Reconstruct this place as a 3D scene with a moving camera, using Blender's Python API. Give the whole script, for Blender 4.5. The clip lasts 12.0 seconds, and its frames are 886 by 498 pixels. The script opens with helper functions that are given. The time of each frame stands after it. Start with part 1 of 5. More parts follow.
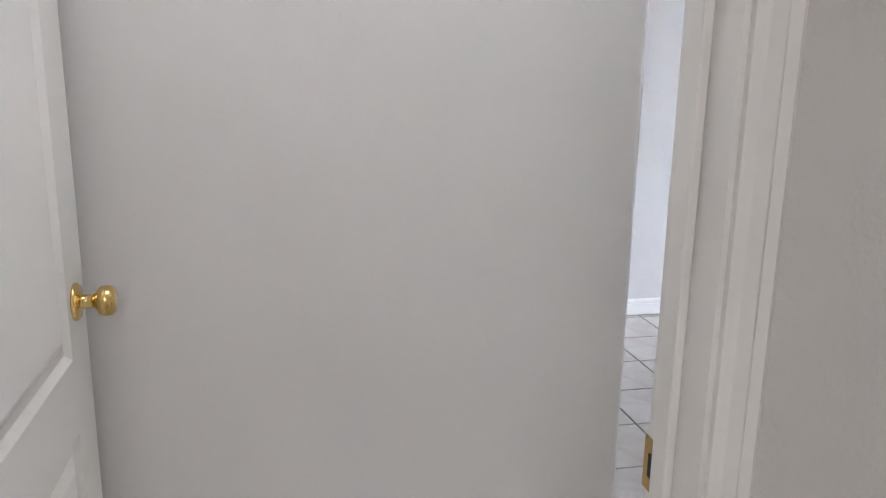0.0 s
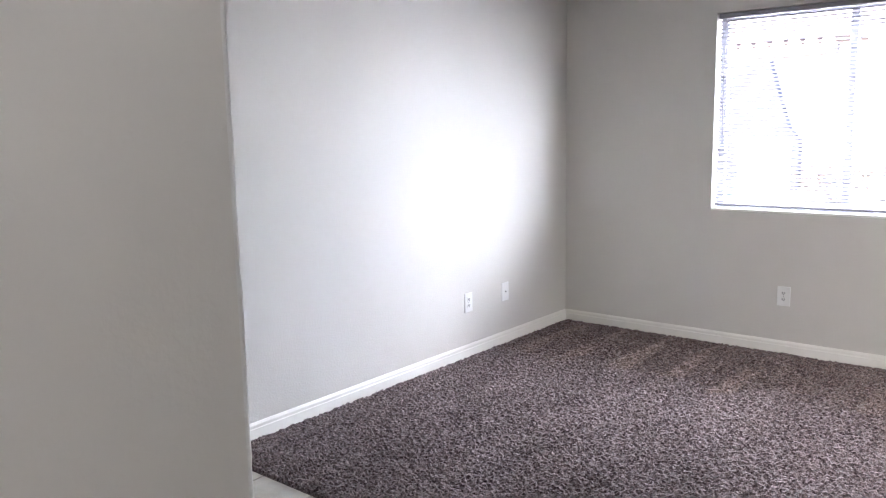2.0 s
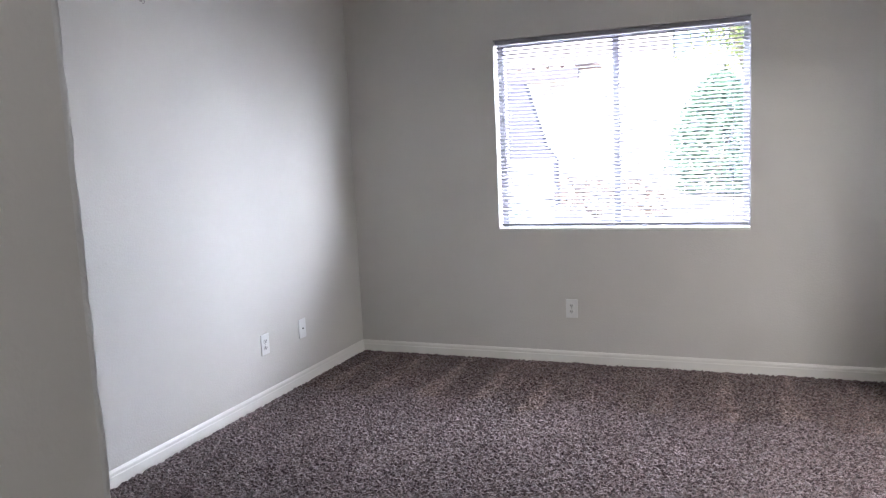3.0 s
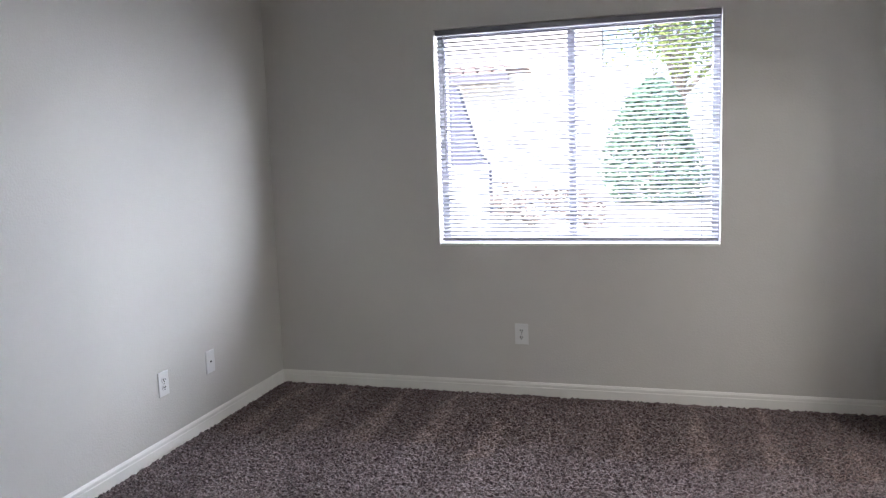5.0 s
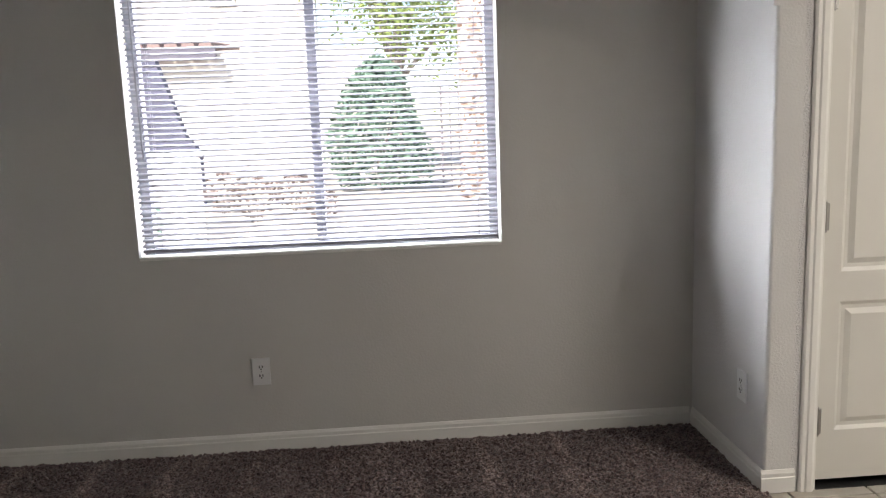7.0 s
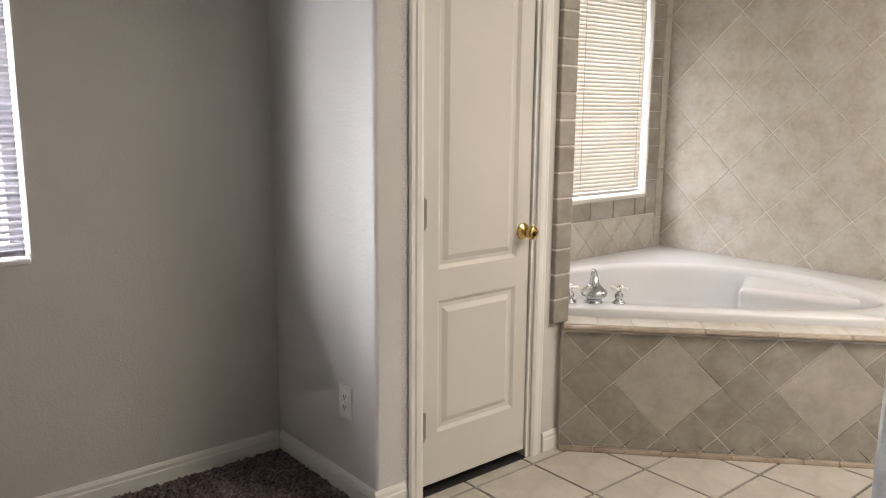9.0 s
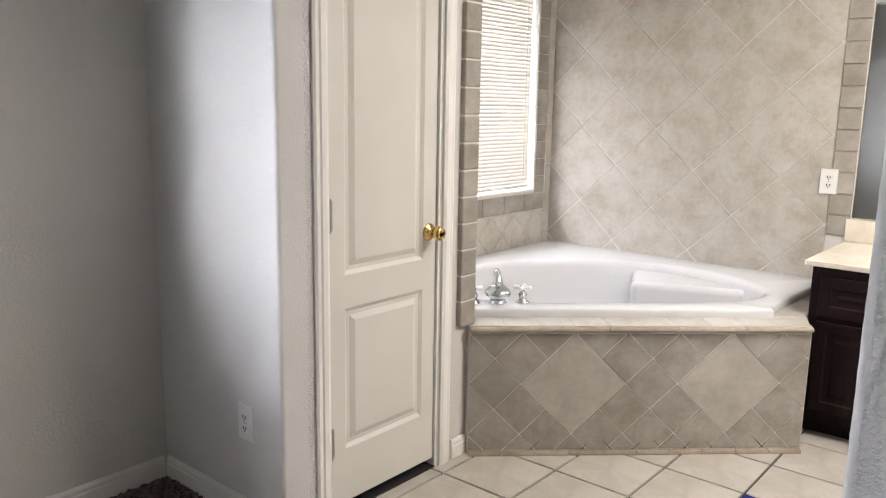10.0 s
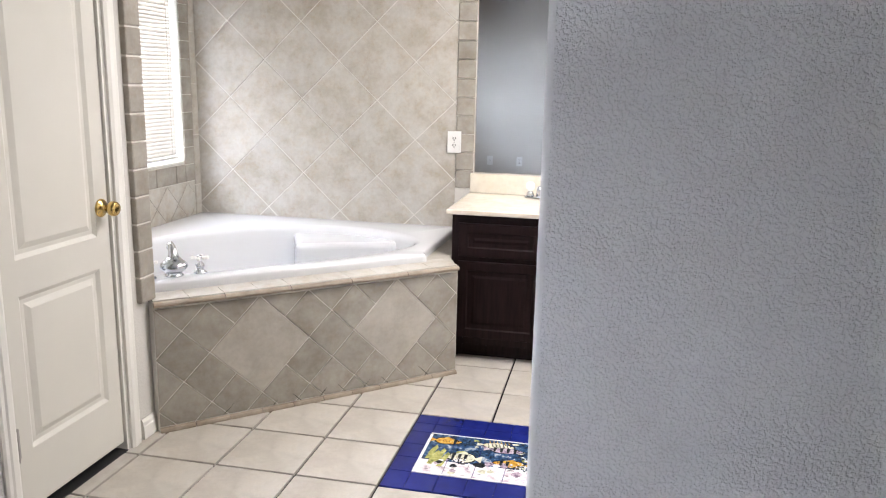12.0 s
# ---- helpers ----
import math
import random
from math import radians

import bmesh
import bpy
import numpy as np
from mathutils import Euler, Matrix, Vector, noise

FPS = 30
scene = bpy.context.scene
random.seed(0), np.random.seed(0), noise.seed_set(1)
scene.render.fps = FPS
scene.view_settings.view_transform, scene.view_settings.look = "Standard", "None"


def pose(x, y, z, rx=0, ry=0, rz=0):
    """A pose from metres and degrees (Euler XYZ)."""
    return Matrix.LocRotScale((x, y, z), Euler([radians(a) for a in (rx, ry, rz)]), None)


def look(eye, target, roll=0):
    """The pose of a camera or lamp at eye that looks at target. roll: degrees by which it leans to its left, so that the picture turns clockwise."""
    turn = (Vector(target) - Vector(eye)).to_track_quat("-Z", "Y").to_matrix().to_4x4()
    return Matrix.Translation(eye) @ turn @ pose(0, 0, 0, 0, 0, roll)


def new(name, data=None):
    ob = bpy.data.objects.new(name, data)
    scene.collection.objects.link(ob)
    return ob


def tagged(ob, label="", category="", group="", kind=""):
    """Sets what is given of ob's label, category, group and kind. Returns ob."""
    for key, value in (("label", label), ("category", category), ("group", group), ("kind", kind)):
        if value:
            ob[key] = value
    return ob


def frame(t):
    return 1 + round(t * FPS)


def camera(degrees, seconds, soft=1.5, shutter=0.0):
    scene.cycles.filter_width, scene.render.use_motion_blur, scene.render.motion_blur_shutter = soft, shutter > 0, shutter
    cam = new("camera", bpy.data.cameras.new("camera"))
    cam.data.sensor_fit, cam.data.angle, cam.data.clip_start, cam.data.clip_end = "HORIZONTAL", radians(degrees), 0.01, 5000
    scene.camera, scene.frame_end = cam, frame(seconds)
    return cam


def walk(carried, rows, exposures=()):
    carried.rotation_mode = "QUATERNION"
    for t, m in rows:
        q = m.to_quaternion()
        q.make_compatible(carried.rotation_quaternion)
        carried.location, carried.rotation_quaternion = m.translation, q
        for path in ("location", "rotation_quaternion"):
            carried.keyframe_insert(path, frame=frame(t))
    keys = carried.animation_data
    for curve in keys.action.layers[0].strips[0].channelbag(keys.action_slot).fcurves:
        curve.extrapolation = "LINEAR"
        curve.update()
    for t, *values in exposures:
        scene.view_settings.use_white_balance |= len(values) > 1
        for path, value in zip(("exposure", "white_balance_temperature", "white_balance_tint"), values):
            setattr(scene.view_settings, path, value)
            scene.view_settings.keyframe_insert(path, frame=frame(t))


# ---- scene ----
cam = camera(59.4, 12.0, soft=1.15)
PATH = [
    (0, (0.053, 0.033, 1.278), (-1.720, 0.410, 0.860), 0.9),
    (0.5, (-0.207, 0.038, 1.301), (-1.911, 0.650, 0.874), 1.2),
    (1, (-0.453, 0.094, 1.335), (-2.053, 0.958, 0.942), 0.9),
    (1.5, (-0.584, 0.172, 1.418), (-2.003, 1.325, 1.075), 0.2),
    (2, (-0.746, 0.268, 1.436), (-1.914, 1.688, 1.155), -1.1),
    (2.5, (-0.870, 0.322, 1.443), (-1.786, 1.922, 1.197), -2.2),
    (3, (-0.982, 0.351, 1.457), (-1.684, 2.055, 1.216), -2.7),
    (5, (-1.269, 0.920, 1.453), (-1.800, 2.687, 1.216), -2),
    (5.5, (-1.413, 1.139, 1.455), (-1.905, 2.916, 1.204), -1.9),
    (6, (-1.537, 1.399, 1.442), (-1.928, 3.197, 1.171), -1.7),
    (6.5, (-1.525, 1.658, 1.366), (-1.716, 3.492, 1.117), -1.7),
    (7, (-1.530, 1.912, 1.416), (-1.401, 3.744, 1.124), -2.1),
    (7.5, (-1.548, 2.140, 1.390), (-1.050, 3.906, 1.091), -1.5),
    (9.5, (-1.602, 2.624, 1.398), (-0.302, 3.909, 1.056), 0.9),
    (10, (-1.598, 2.737, 1.397), (-0.194, 3.909, 1.056), 1),
    (10.5, (-1.628, 2.797, 1.409), (-0.124, 3.841, 1.078), 0.8),
    (11, (-1.755, 2.845, 1.411), (-0.148, 3.715, 1.068), 0.8),
    (11.5, (-1.838, 2.843, 1.390), (-0.133, 3.491, 1.023), 0.9),
    (12, (-1.843, 2.850, 1.389), (-0.065, 3.229, 0.999), 1.2),
]
walk(cam, [(t, look(eye, target, roll)) for t, eye, target, roll in PATH],
     exposures=[(0.0, 3.88, 5800, 16), (0.5, 3.82, 6000, 16), (1.0, 3.62, 6050, 16), (1.5, 3.50, 6100, 16), (2.5, 3.08, 6000, 15), (3.0, 2.80, 6000, 15), (5.0, 2.42, 6050, 13),
                (6.5, 1.98, 6350, 13), (7.0, 1.85, 6550, 13), (7.5, 1.60, 7500, 16), (9.5, 2.04, 6650, 15), (10.5, 2.24, 6350, 15), (11.5, 2.22, 6300, 15), (12.0, 2.36, 6150, 15)])

# ---- light ----
world = bpy.data.worlds.new("sky")
scene.world = world
world.use_nodes = True
wn = world.node_tree
sky = wn.nodes.new("ShaderNodeTexSky")
sky.sky_type = 'NISHITA'
sky.sun_disc = False
sky.sun_elevation = radians(38.1)
sky.sun_rotation = radians(201.8)
wn.nodes["Background"].inputs["Strength"].default_value = 0.10
wn.links.new(sky.outputs[0], wn.nodes["Background"].inputs["Color"])

sun = new("sun", bpy.data.lights.new("sun", 'SUN'))
sun.data.energy, sun.data.angle, sun.data.color = 3.6, radians(0.5), (1.0, 0.95, 0.88)
sun.matrix_world = look((-4, -10, 8.45), (0, 0, 0))


# plan, metres
XL, YW, XR = -3.669, 5.260, -0.180        # left wall, window wall, wall with the wide opening
YD = 4.571                                # closet front
YR, XO = 2.988, -0.262                    # end and room face of the wall beside the opening
XC = -0.166                               # room face of the short wall beside the closet
CX, CY = -1.405, 0.745                    # free end of the entry wall
JX, JH, JY0, JY1 = -0.627, -0.535, -0.352, 0.401  # entry doorway: room side, hall side, jambs
BX, BY = 2.511, 5.318                     # bath: mirror wall, window wall
H = 2.60                                  # ceiling
WX0, WX1, WZ0, WZ1 = -2.590, -1.034, 0.890, 2.128  # room window
VX0, VX1 = 1.200, 2.325                   # bath window
TH = 0.12




def window_fill(x, y, z, w, h, watts, color, target):
    """Added fill lamp outside a window: a broad soft panel standing in for open sky."""
    d = bpy.data.lights.new("sky_fill_panel", 'AREA')
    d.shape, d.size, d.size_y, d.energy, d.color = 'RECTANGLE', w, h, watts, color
    ob = new("sky_fill_panel", d)
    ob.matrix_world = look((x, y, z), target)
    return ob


FILL_TINT = (0.90, 0.94, 1.0)
# Tall fill panels added either side of the window, out of view.
window_fill(1.75, 6.10, 4.00, 1.25, 8.0, 215, FILL_TINT, (-1.9, 6.00, 4.00))
window_fill(0.75, 7.95, 4.00, 2.70, 8.0, 260, FILL_TINT, (-1.9, 6.60, 4.00))
window_fill(-5.05, 6.10, 4.00, 1.25, 8.0, 300, FILL_TINT, (-1.8, 6.00, 4.00))
window_fill(-4.55, 7.95, 4.00, 2.60, 8.0, 270, FILL_TINT, (-1.97, 6.80, 4.00))
# Raised fill panel added above the sight line to brighten floor and lower walls.
window_fill(-2.20, 9.20, 4.80, 4.00, 3.4, 130, FILL_TINT, (-2.0, 5.3, 1.5))
window_fill((VX0 + VX1) / 2, BY + 0.45, (WZ0 + WZ1) / 2, VX1 - VX0, WZ1 - WZ0, 14, (0.95, 0.97, 1.0), ((VX0 + VX1) / 2, BY, (WZ0 + WZ1) / 2))


# ---- materials ----
def material(name, color, rough=0.5, metal=0.0, spec=0.5):
    m = bpy.data.materials.new(name)
    m.use_nodes = True
    b = m.node_tree.nodes["Principled BSDF"]
    b.inputs["Base Color"].default_value = (*color, 1)
    b.inputs["Roughness"].default_value = rough
    b.inputs["Metallic"].default_value = metal
    b.inputs["Specular IOR Level"].default_value = spec
    return m, m.node_tree, b


def add_noise(nt, scale, detail=3.0, rough=0.55, stretch=None):
    c = nt.nodes.new("ShaderNodeTexCoord")
    n = nt.nodes.new("ShaderNodeTexNoise")
    n.inputs["Scale"].default_value, n.inputs["Detail"].default_value, n.inputs["Roughness"].default_value = scale, detail, rough
    if stretch:
        mp = nt.nodes.new("ShaderNodeMapping")
        mp.inputs["Scale"].default_value = stretch
        nt.links.new(c.outputs["Object"], mp.inputs[0])
        nt.links.new(mp.outputs[0], n.inputs["Vector"])
    else:
        nt.links.new(c.outputs["Object"], n.inputs["Vector"])
    return n


def ramp(nt, src, stops):
    r = nt.nodes.new("ShaderNodeValToRGB")
    e = r.color_ramp.elements
    e[0].position, e[0].color = stops[0][0], (*stops[0][1], 1)
    e[1].position, e[1].color = stops[-1][0], (*stops[-1][1], 1)
    for p, c in stops[1:-1]:
        el = e.new(p)
        el.color = (*c, 1)
    nt.links.new(src, r.inputs[0])
    return r.outputs[0]


def mix(nt, a, b, f, mode='MIX'):
    n = nt.nodes.new("ShaderNodeMix")
    n.data_type, n.blend_type = 'RGBA', mode
    for sock, v in ((n.inputs[0], f), (n.inputs[6], a), (n.inputs[7], b)):
        if isinstance(v, bpy.types.NodeSocket):
            nt.links.new(v, sock)
        elif isinstance(v, tuple):
            sock.default_value = (*v, 1)
        else:
            sock.default_value = v
    return n.outputs[2]


def add_bump(nt, b, height, strength, dist):
    n = nt.nodes.new("ShaderNodeBump")
    n.inputs["Strength"].default_value, n.inputs["Distance"].default_value = strength, dist
    nt.links.new(height, n.inputs["Height"])
    nt.links.new(n.outputs[0], b.inputs["Normal"])


def painted_wall(name, color, bump=0.5, grain=105):
    """Matt paint on sprayed orange-peel plaster."""
    m, nt, b = material(name, color, 0.62, 0, 0.35)
    big = add_noise(nt, 1.3, 3)
    tone = ramp(nt, big.outputs[0], [(0.3, tuple(c * 0.955 for c in color)), (0.7, color)])
    nt.links.new(tone, b.inputs["Base Color"])
    peel = add_noise(nt, grain, 2.5, 0.5)
    edge = ramp(nt, peel.outputs[0], [(0.42, (0, 0, 0)), (0.62, (1, 1, 1))])
    add_bump(nt, b, edge, bump, 0.0022)
    return m


def gloss_paint(name, color, rough=0.35):
    m, nt, b = material(name, color, rough)
    n = add_noise(nt, 2.2, 4)
    nt.links.new(ramp(nt, n.outputs[0], [(0.3, tuple(c * 0.94 for c in color)), (0.7, color)]), b.inputs["Base Color"])
    fine = add_noise(nt, 60, 3, 0.6, (1, 1, 0.12))
    add_bump(nt, b, fine.outputs[0], 0.12, 0.0006)
    return m


def stone_tile(name, a, c, d, rough=0.42, scale=5.0, vary=0.10, rust=0.3):
    """Clouded ceramic tile; each piece has a slightly different tone."""
    m, nt, b = material(name, a, rough)
    n1 = add_noise(nt, scale, 5, 0.62)
    n2 = add_noise(nt, scale * 5.5, 6, 0.7)
    t1 = ramp(nt, n1.outputs[0], [(0.36, a), (0.52, c), (0.68, d)])
    t2 = ramp(nt, n2.outputs[0], [(0.35, (0.86, 0.85, 0.84)), (0.6, (1, 1, 1))])
    t = mix(nt, t1, t2, 0.7, 'MULTIPLY')
    # rusty clouds and small pits in the glaze
    n3 = add_noise(nt, scale * 2.2, 4, 0.75)
    cloud = ramp(nt, n3.outputs[0], [(0.50, (1, 1, 1)), (0.60, (0.96, 0.90, 0.82)), (0.70, (0.86, 0.77, 0.66))])
    t = mix(nt, t, cloud, rust, 'MULTIPLY')
    info = nt.nodes.new("ShaderNodeObjectInfo")
    tone = ramp(nt, info.outputs["Random"], [(0.0, (1 - vary, 1 - vary, 1 - vary * 1.05)), (1.0, (1, 1, 1))])
    nt.links.new(mix(nt, t, tone, 1.0, 'MULTIPLY'), b.inputs["Base Color"])
    add_bump(nt, b, n2.outputs[0], 0.12, 0.0012)
    return m


WALL = painted_wall("wall_paint", (0.665, 0.645, 0.60), 0.20)
WALL_S = painted_wall("smooth_wall_paint", (0.665, 0.645, 0.60), 0.05)
WALL_R = painted_wall("heavy_texture_wall_paint", (0.69, 0.68, 0.665), 1.0, 140)
WALL_M = painted_wall("light_texture_wall_paint", (0.70, 0.69, 0.665), 0.28)
CEIL = painted_wall("ceiling_paint", (0.78, 0.77, 0.75))
TRIM = gloss_paint("white_trim_paint", (0.87, 0.855, 0.80))
DOOR = gloss_paint("white_door_paint", (0.73, 0.71, 0.645), 0.38)
# White frames; the shade on their backlit side is put into this grey.
WIN = gloss_paint("backlit_window_frame", (0.34, 0.35, 0.40), 0.4)
# White slats coloured grey, as they look against the bright yard.
SLAT = gloss_paint("backlit_blind_slat", (0.31, 0.31, 0.345), 0.5)


def translucent(m, color, share):
    """Lets some light through thin vinyl."""
    nt = m.node_tree
    out, b = nt.nodes["Material Output"], nt.nodes["Principled BSDF"]
    tr = nt.nodes.new("ShaderNodeBsdfTranslucent")
    tr.inputs["Color"].default_value = (*color, 1)
    mx = nt.nodes.new("ShaderNodeMixShader")
    mx.inputs[0].default_value = share
    nt.links.new(b.outputs[0], mx.inputs[1])
    nt.links.new(tr.outputs[0], mx.inputs[2])
    nt.links.new(mx.outputs[0], out.inputs["Surface"])


VINYL = gloss_paint("white_vinyl_slat", (0.56, 0.54, 0.50), 0.5)
translucent(VINYL, (0.88, 0.83, 0.74), 0.16)
PLATE = material("white_plastic", (0.82, 0.82, 0.80), 0.3)[0]
DARK = material("dark_slot", (0.02, 0.02, 0.02), 0.6)[0]
BRASS = material("polished_brass", (0.66, 0.47, 0.17), 0.16, 1.0)[0]
CHROME = material("polished_chrome", (0.62, 0.64, 0.67), 0.08, 1.0)[0]
NICKEL = material("brushed_steel_hinge", (0.40, 0.385, 0.36), 0.35, 1.0)[0]
ACRYL = material("white_acrylic_tub", (0.63, 0.635, 0.64), 0.12)[0]
PORC = material("white_porcelain", (0.85, 0.84, 0.80), 0.12)[0]
MIRROR = material("mirror_glass", (0.86, 0.89, 0.90), 0.015, 1.0)[0]
GROUT_D = material("dark_floor_grout", (0.012, 0.011, 0.011), 0.95, 0, 0.05)[0]
GROUT_L = material("pale_wall_grout", (0.67, 0.645, 0.60), 0.85)[0]
FLOORT = stone_tile("cream_floor_tile", (0.47, 0.428, 0.368), (0.55, 0.513, 0.452), (0.60, 0.568, 0.512), 0.32, 4.0, 0.06)
WALLT = stone_tile("beige_wall_tile", (0.45, 0.41, 0.345), (0.53, 0.505, 0.455), (0.575, 0.56, 0.52), 0.34, 6.5, 0.06, 0.6)
GREYT = stone_tile("grey_stone_tile", (0.30, 0.272, 0.228), (0.368, 0.342, 0.298), (0.43, 0.404, 0.355), 0.45, 7.0, 0.11, 0.45)
PALET = stone_tile("pale_accent_tile", (0.40, 0.37, 0.32), (0.455, 0.425, 0.375), (0.50, 0.475, 0.42), 0.4, 7.0, 0.05)
NOSE = stone_tile("tan_edge_tile", (0.28, 0.225, 0.165), (0.36, 0.30, 0.23), (0.43, 0.37, 0.29), 0.4, 9.0, 0.10)
BLUET = stone_tile("cobalt_glazed_tile", (0.010, 0.016, 0.13), (0.012, 0.020, 0.17), (0.018, 0.028, 0.21), 0.2, 4.0, 0.12)
CULT = stone_tile("cream_cultured_marble", (0.66, 0.60, 0.49), (0.70, 0.645, 0.54), (0.72, 0.67, 0.57), 0.25, 2.5, 0.0)


def glass_material():
    m, nt, b = material("window_glass", (1, 1, 1), 0.0)
    b.inputs["Transmission Weight"].default_value = 1.0
    b.inputs["IOR"].default_value = 1.01
    return m


GLASS = glass_material()


def dark_wood():
    m, nt, b = material("espresso_stained_wood", (0.03, 0.015, 0.014), 0.5, 0, 0.10)
    g = add_noise(nt, 9, 5, 0.6, (6, 6, 0.5))
    nt.links.new(ramp(nt, g.outputs[0], [(0.3, (0.006, 0.003, 0.003)), (0.7, (0.017, 0.008, 0.008))]), b.inputs["Base Color"])
    add_bump(nt, b, g.outputs[0], 0.1, 0.0006)
    return m


ESPR = dark_wood()


def carpet_material():
    m, nt, b = material("brown_cut_pile_carpet", (0.12, 0.09, 0.08), 0.95, 0, 0.1)
    fine = add_noise(nt, 95, 4, 0.75)
    mid = add_noise(nt, 55, 3, 0.6)
    big = add_noise(nt, 2.0, 2, 0.5, (2.6, 0.42, 1))
    t = ramp(nt, fine.outputs[0], [(0.38, (0.056, 0.043, 0.041)), (0.5, (0.192, 0.146, 0.137)), (0.61, (0.41, 0.33, 0.31))])
    s = ramp(nt, mid.outputs[0], [(0.3, (0.62, 0.60, 0.60)), (0.62, (1, 1, 1))])
    w = ramp(nt, big.outputs[0], [(0.44, (0.82, 0.81, 0.82)), (0.50, (0.90, 0.89, 0.90)), (0.58, (1.0, 1.0, 1.0))])
    # strip along the window wall, vacuumed towards it in tapered strokes
    c = nt.nodes.new("ShaderNodeTexCoord")
    axes = nt.nodes.new("ShaderNodeSeparateXYZ")
    nt.links.new(c.outputs["Object"], axes.inputs[0])
    ragged = add_noise(nt, 2.4, 3, 0.6)
    def maths(op, p, q):
        n = nt.nodes.new("ShaderNodeMath")
        n.operation = op
        for sock, v in zip(n.inputs, (p, q)):
            if isinstance(v, bpy.types.NodeSocket):
                nt.links.new(v, sock)
            else:
                sock.default_value = v
        return n.outputs[0]
    edge = maths('ADD', axes.outputs[1], maths('MULTIPLY', ragged.outputs[0], 0.9))
    zone = ramp(nt, maths('SUBTRACT', edge, 4.45), [(0.36, (0, 0, 0)), (0.44, (1, 1, 1))])
    # strokes narrow towards the wall
    wave = nt.nodes.new("ShaderNodeTexWave")
    wave.wave_profile = 'TRI'
    wave.inputs["Scale"].default_value, wave.inputs["Distortion"].default_value = 0.95, 1.8
    wave.inputs["Detail"].default_value, wave.inputs["Detail Scale"].default_value = 2.0, 1.1
    nt.links.new(c.outputs["Object"], wave.inputs["Vector"])
    taper = maths('MULTIPLY', maths('SUBTRACT', axes.outputs[1], 4.2), 0.40)
    lit = ramp(nt, maths('SUBTRACT', wave.outputs["Fac"], taper), [(0.42, (0.80, 0.77, 0.75)), (0.62, (1.22, 1.18, 1.12))])
    patch = add_noise(nt, 1.9, 2, 0.5, (1.3, 0.8, 1))
    on = ramp(nt, patch.outputs[0], [(0.38, (0, 0, 0)), (0.52, (1, 1, 1))])
    pile = mix(nt, mix(nt, t, s, 0.8, 'MULTIPLY'), w, 0.8, 'MULTIPLY')
    near = mix(nt, pile, mix(nt, (0.86, 0.82, 0.80), lit, on), 1.0, 'MULTIPLY')
    far = mix(nt, pile, (1.0, 1.0, 1.04), 1.0, 'MULTIPLY')
    nt.links.new(mix(nt, far, near, zone), b.inputs["Base Color"])
    b.inputs["Sheen Weight"].default_value = 0.25
    add_bump(nt, b, fine.outputs[0], 0.9, 0.006)
    return m


CARPET = carpet_material()


# ---- mesh helpers ----
def link(name, bm, mat, parent=None, label="", smooth=False):
    me = bpy.data.meshes.new(name)
    bm.normal_update()
    bm.to_mesh(me)
    bm.free()
    if smooth:
        me.polygons.foreach_set("use_smooth", [True] * len(me.polygons))
    me.materials.append(mat)
    ob = new(name, me)
    if parent:
        ob.parent = parent
    if label:
        ob["label"] = label
    return ob


def part(name, bm, mat, parent, label="", smooth=False):
    return link(name, bm, mat, parent, label, smooth)


def box(x0, x1, y0, y1, z0, z1, bm=None):
    bm = bm or bmesh.new()
    v = [bm.verts.new((x, y, z)) for x in (x0, x1) for y in (y0, y1) for z in (z0, z1)]
    for f in ((0, 1, 3, 2), (4, 6, 7, 5), (0, 4, 5, 1), (2, 3, 7, 6), (0, 2, 6, 4), (1, 5, 7, 3)):
        bm.faces.new([v[i] for i in f])
    return bm


def soft(bm, r, seg=2, pick=None):
    edges = [e for e in bm.edges if pick is None or pick(e)]
    bmesh.ops.bevel(bm, geom=edges, offset=r, segments=seg, profile=0.5, affect='EDGES')
    return bm


def upright(x, y):
    """Picks the vertical edge that stands at x, y."""
    return lambda e: all(abs(v.co.x - x) < 1e-4 and abs(v.co.y - y) < 1e-4 for v in e.verts)


def lathe(profile, seg=24, bm=None, m=None):
    """Turns (radius, height) pairs round z."""
    bm = bm or bmesh.new()
    m = m or Matrix.Identity(4)
    rings = []
    for r, h in profile:
        rings.append([bm.verts.new(m @ Vector((r * math.cos(2 * math.pi * i / seg), r * math.sin(2 * math.pi * i / seg), h))) for i in range(seg)])
    for a, b in zip(rings, rings[1:]):
        for i in range(seg):
            bm.faces.new((a[i], a[(i + 1) % seg], b[(i + 1) % seg], b[i]))
    bm.faces.new(rings[0][::-1])
    bm.faces.new(rings[-1])
    return bm


def tube(points, radii, seg=12, bm=None):
    """A round bar through points, with a radius for each."""
    bm = bm or bmesh.new()
    pts = [Vector(p) for p in points]
    rings, side = [], None
    for i, p in enumerate(pts):
        d = (pts[min(i + 1, len(pts) - 1)] - pts[max(i - 1, 0)]).normalized()
        if side is None:
            side = d.orthogonal().normalized()
        side = (side - d * side.dot(d)).normalized()
        up = d.cross(side)
        rings.append([bm.verts.new(p + radii[i] * (side * math.cos(2 * math.pi * k / seg) + up * math.sin(2 * math.pi * k / seg))) for k in range(seg)])
    for a, b in zip(rings, rings[1:]):
        for k in range(seg):
            bm.faces.new((a[k], a[(k + 1) % seg], b[(k + 1) % seg], b[k]))
    bm.faces.new(rings[0][::-1])
    bm.faces.new(rings[-1])
    return bm


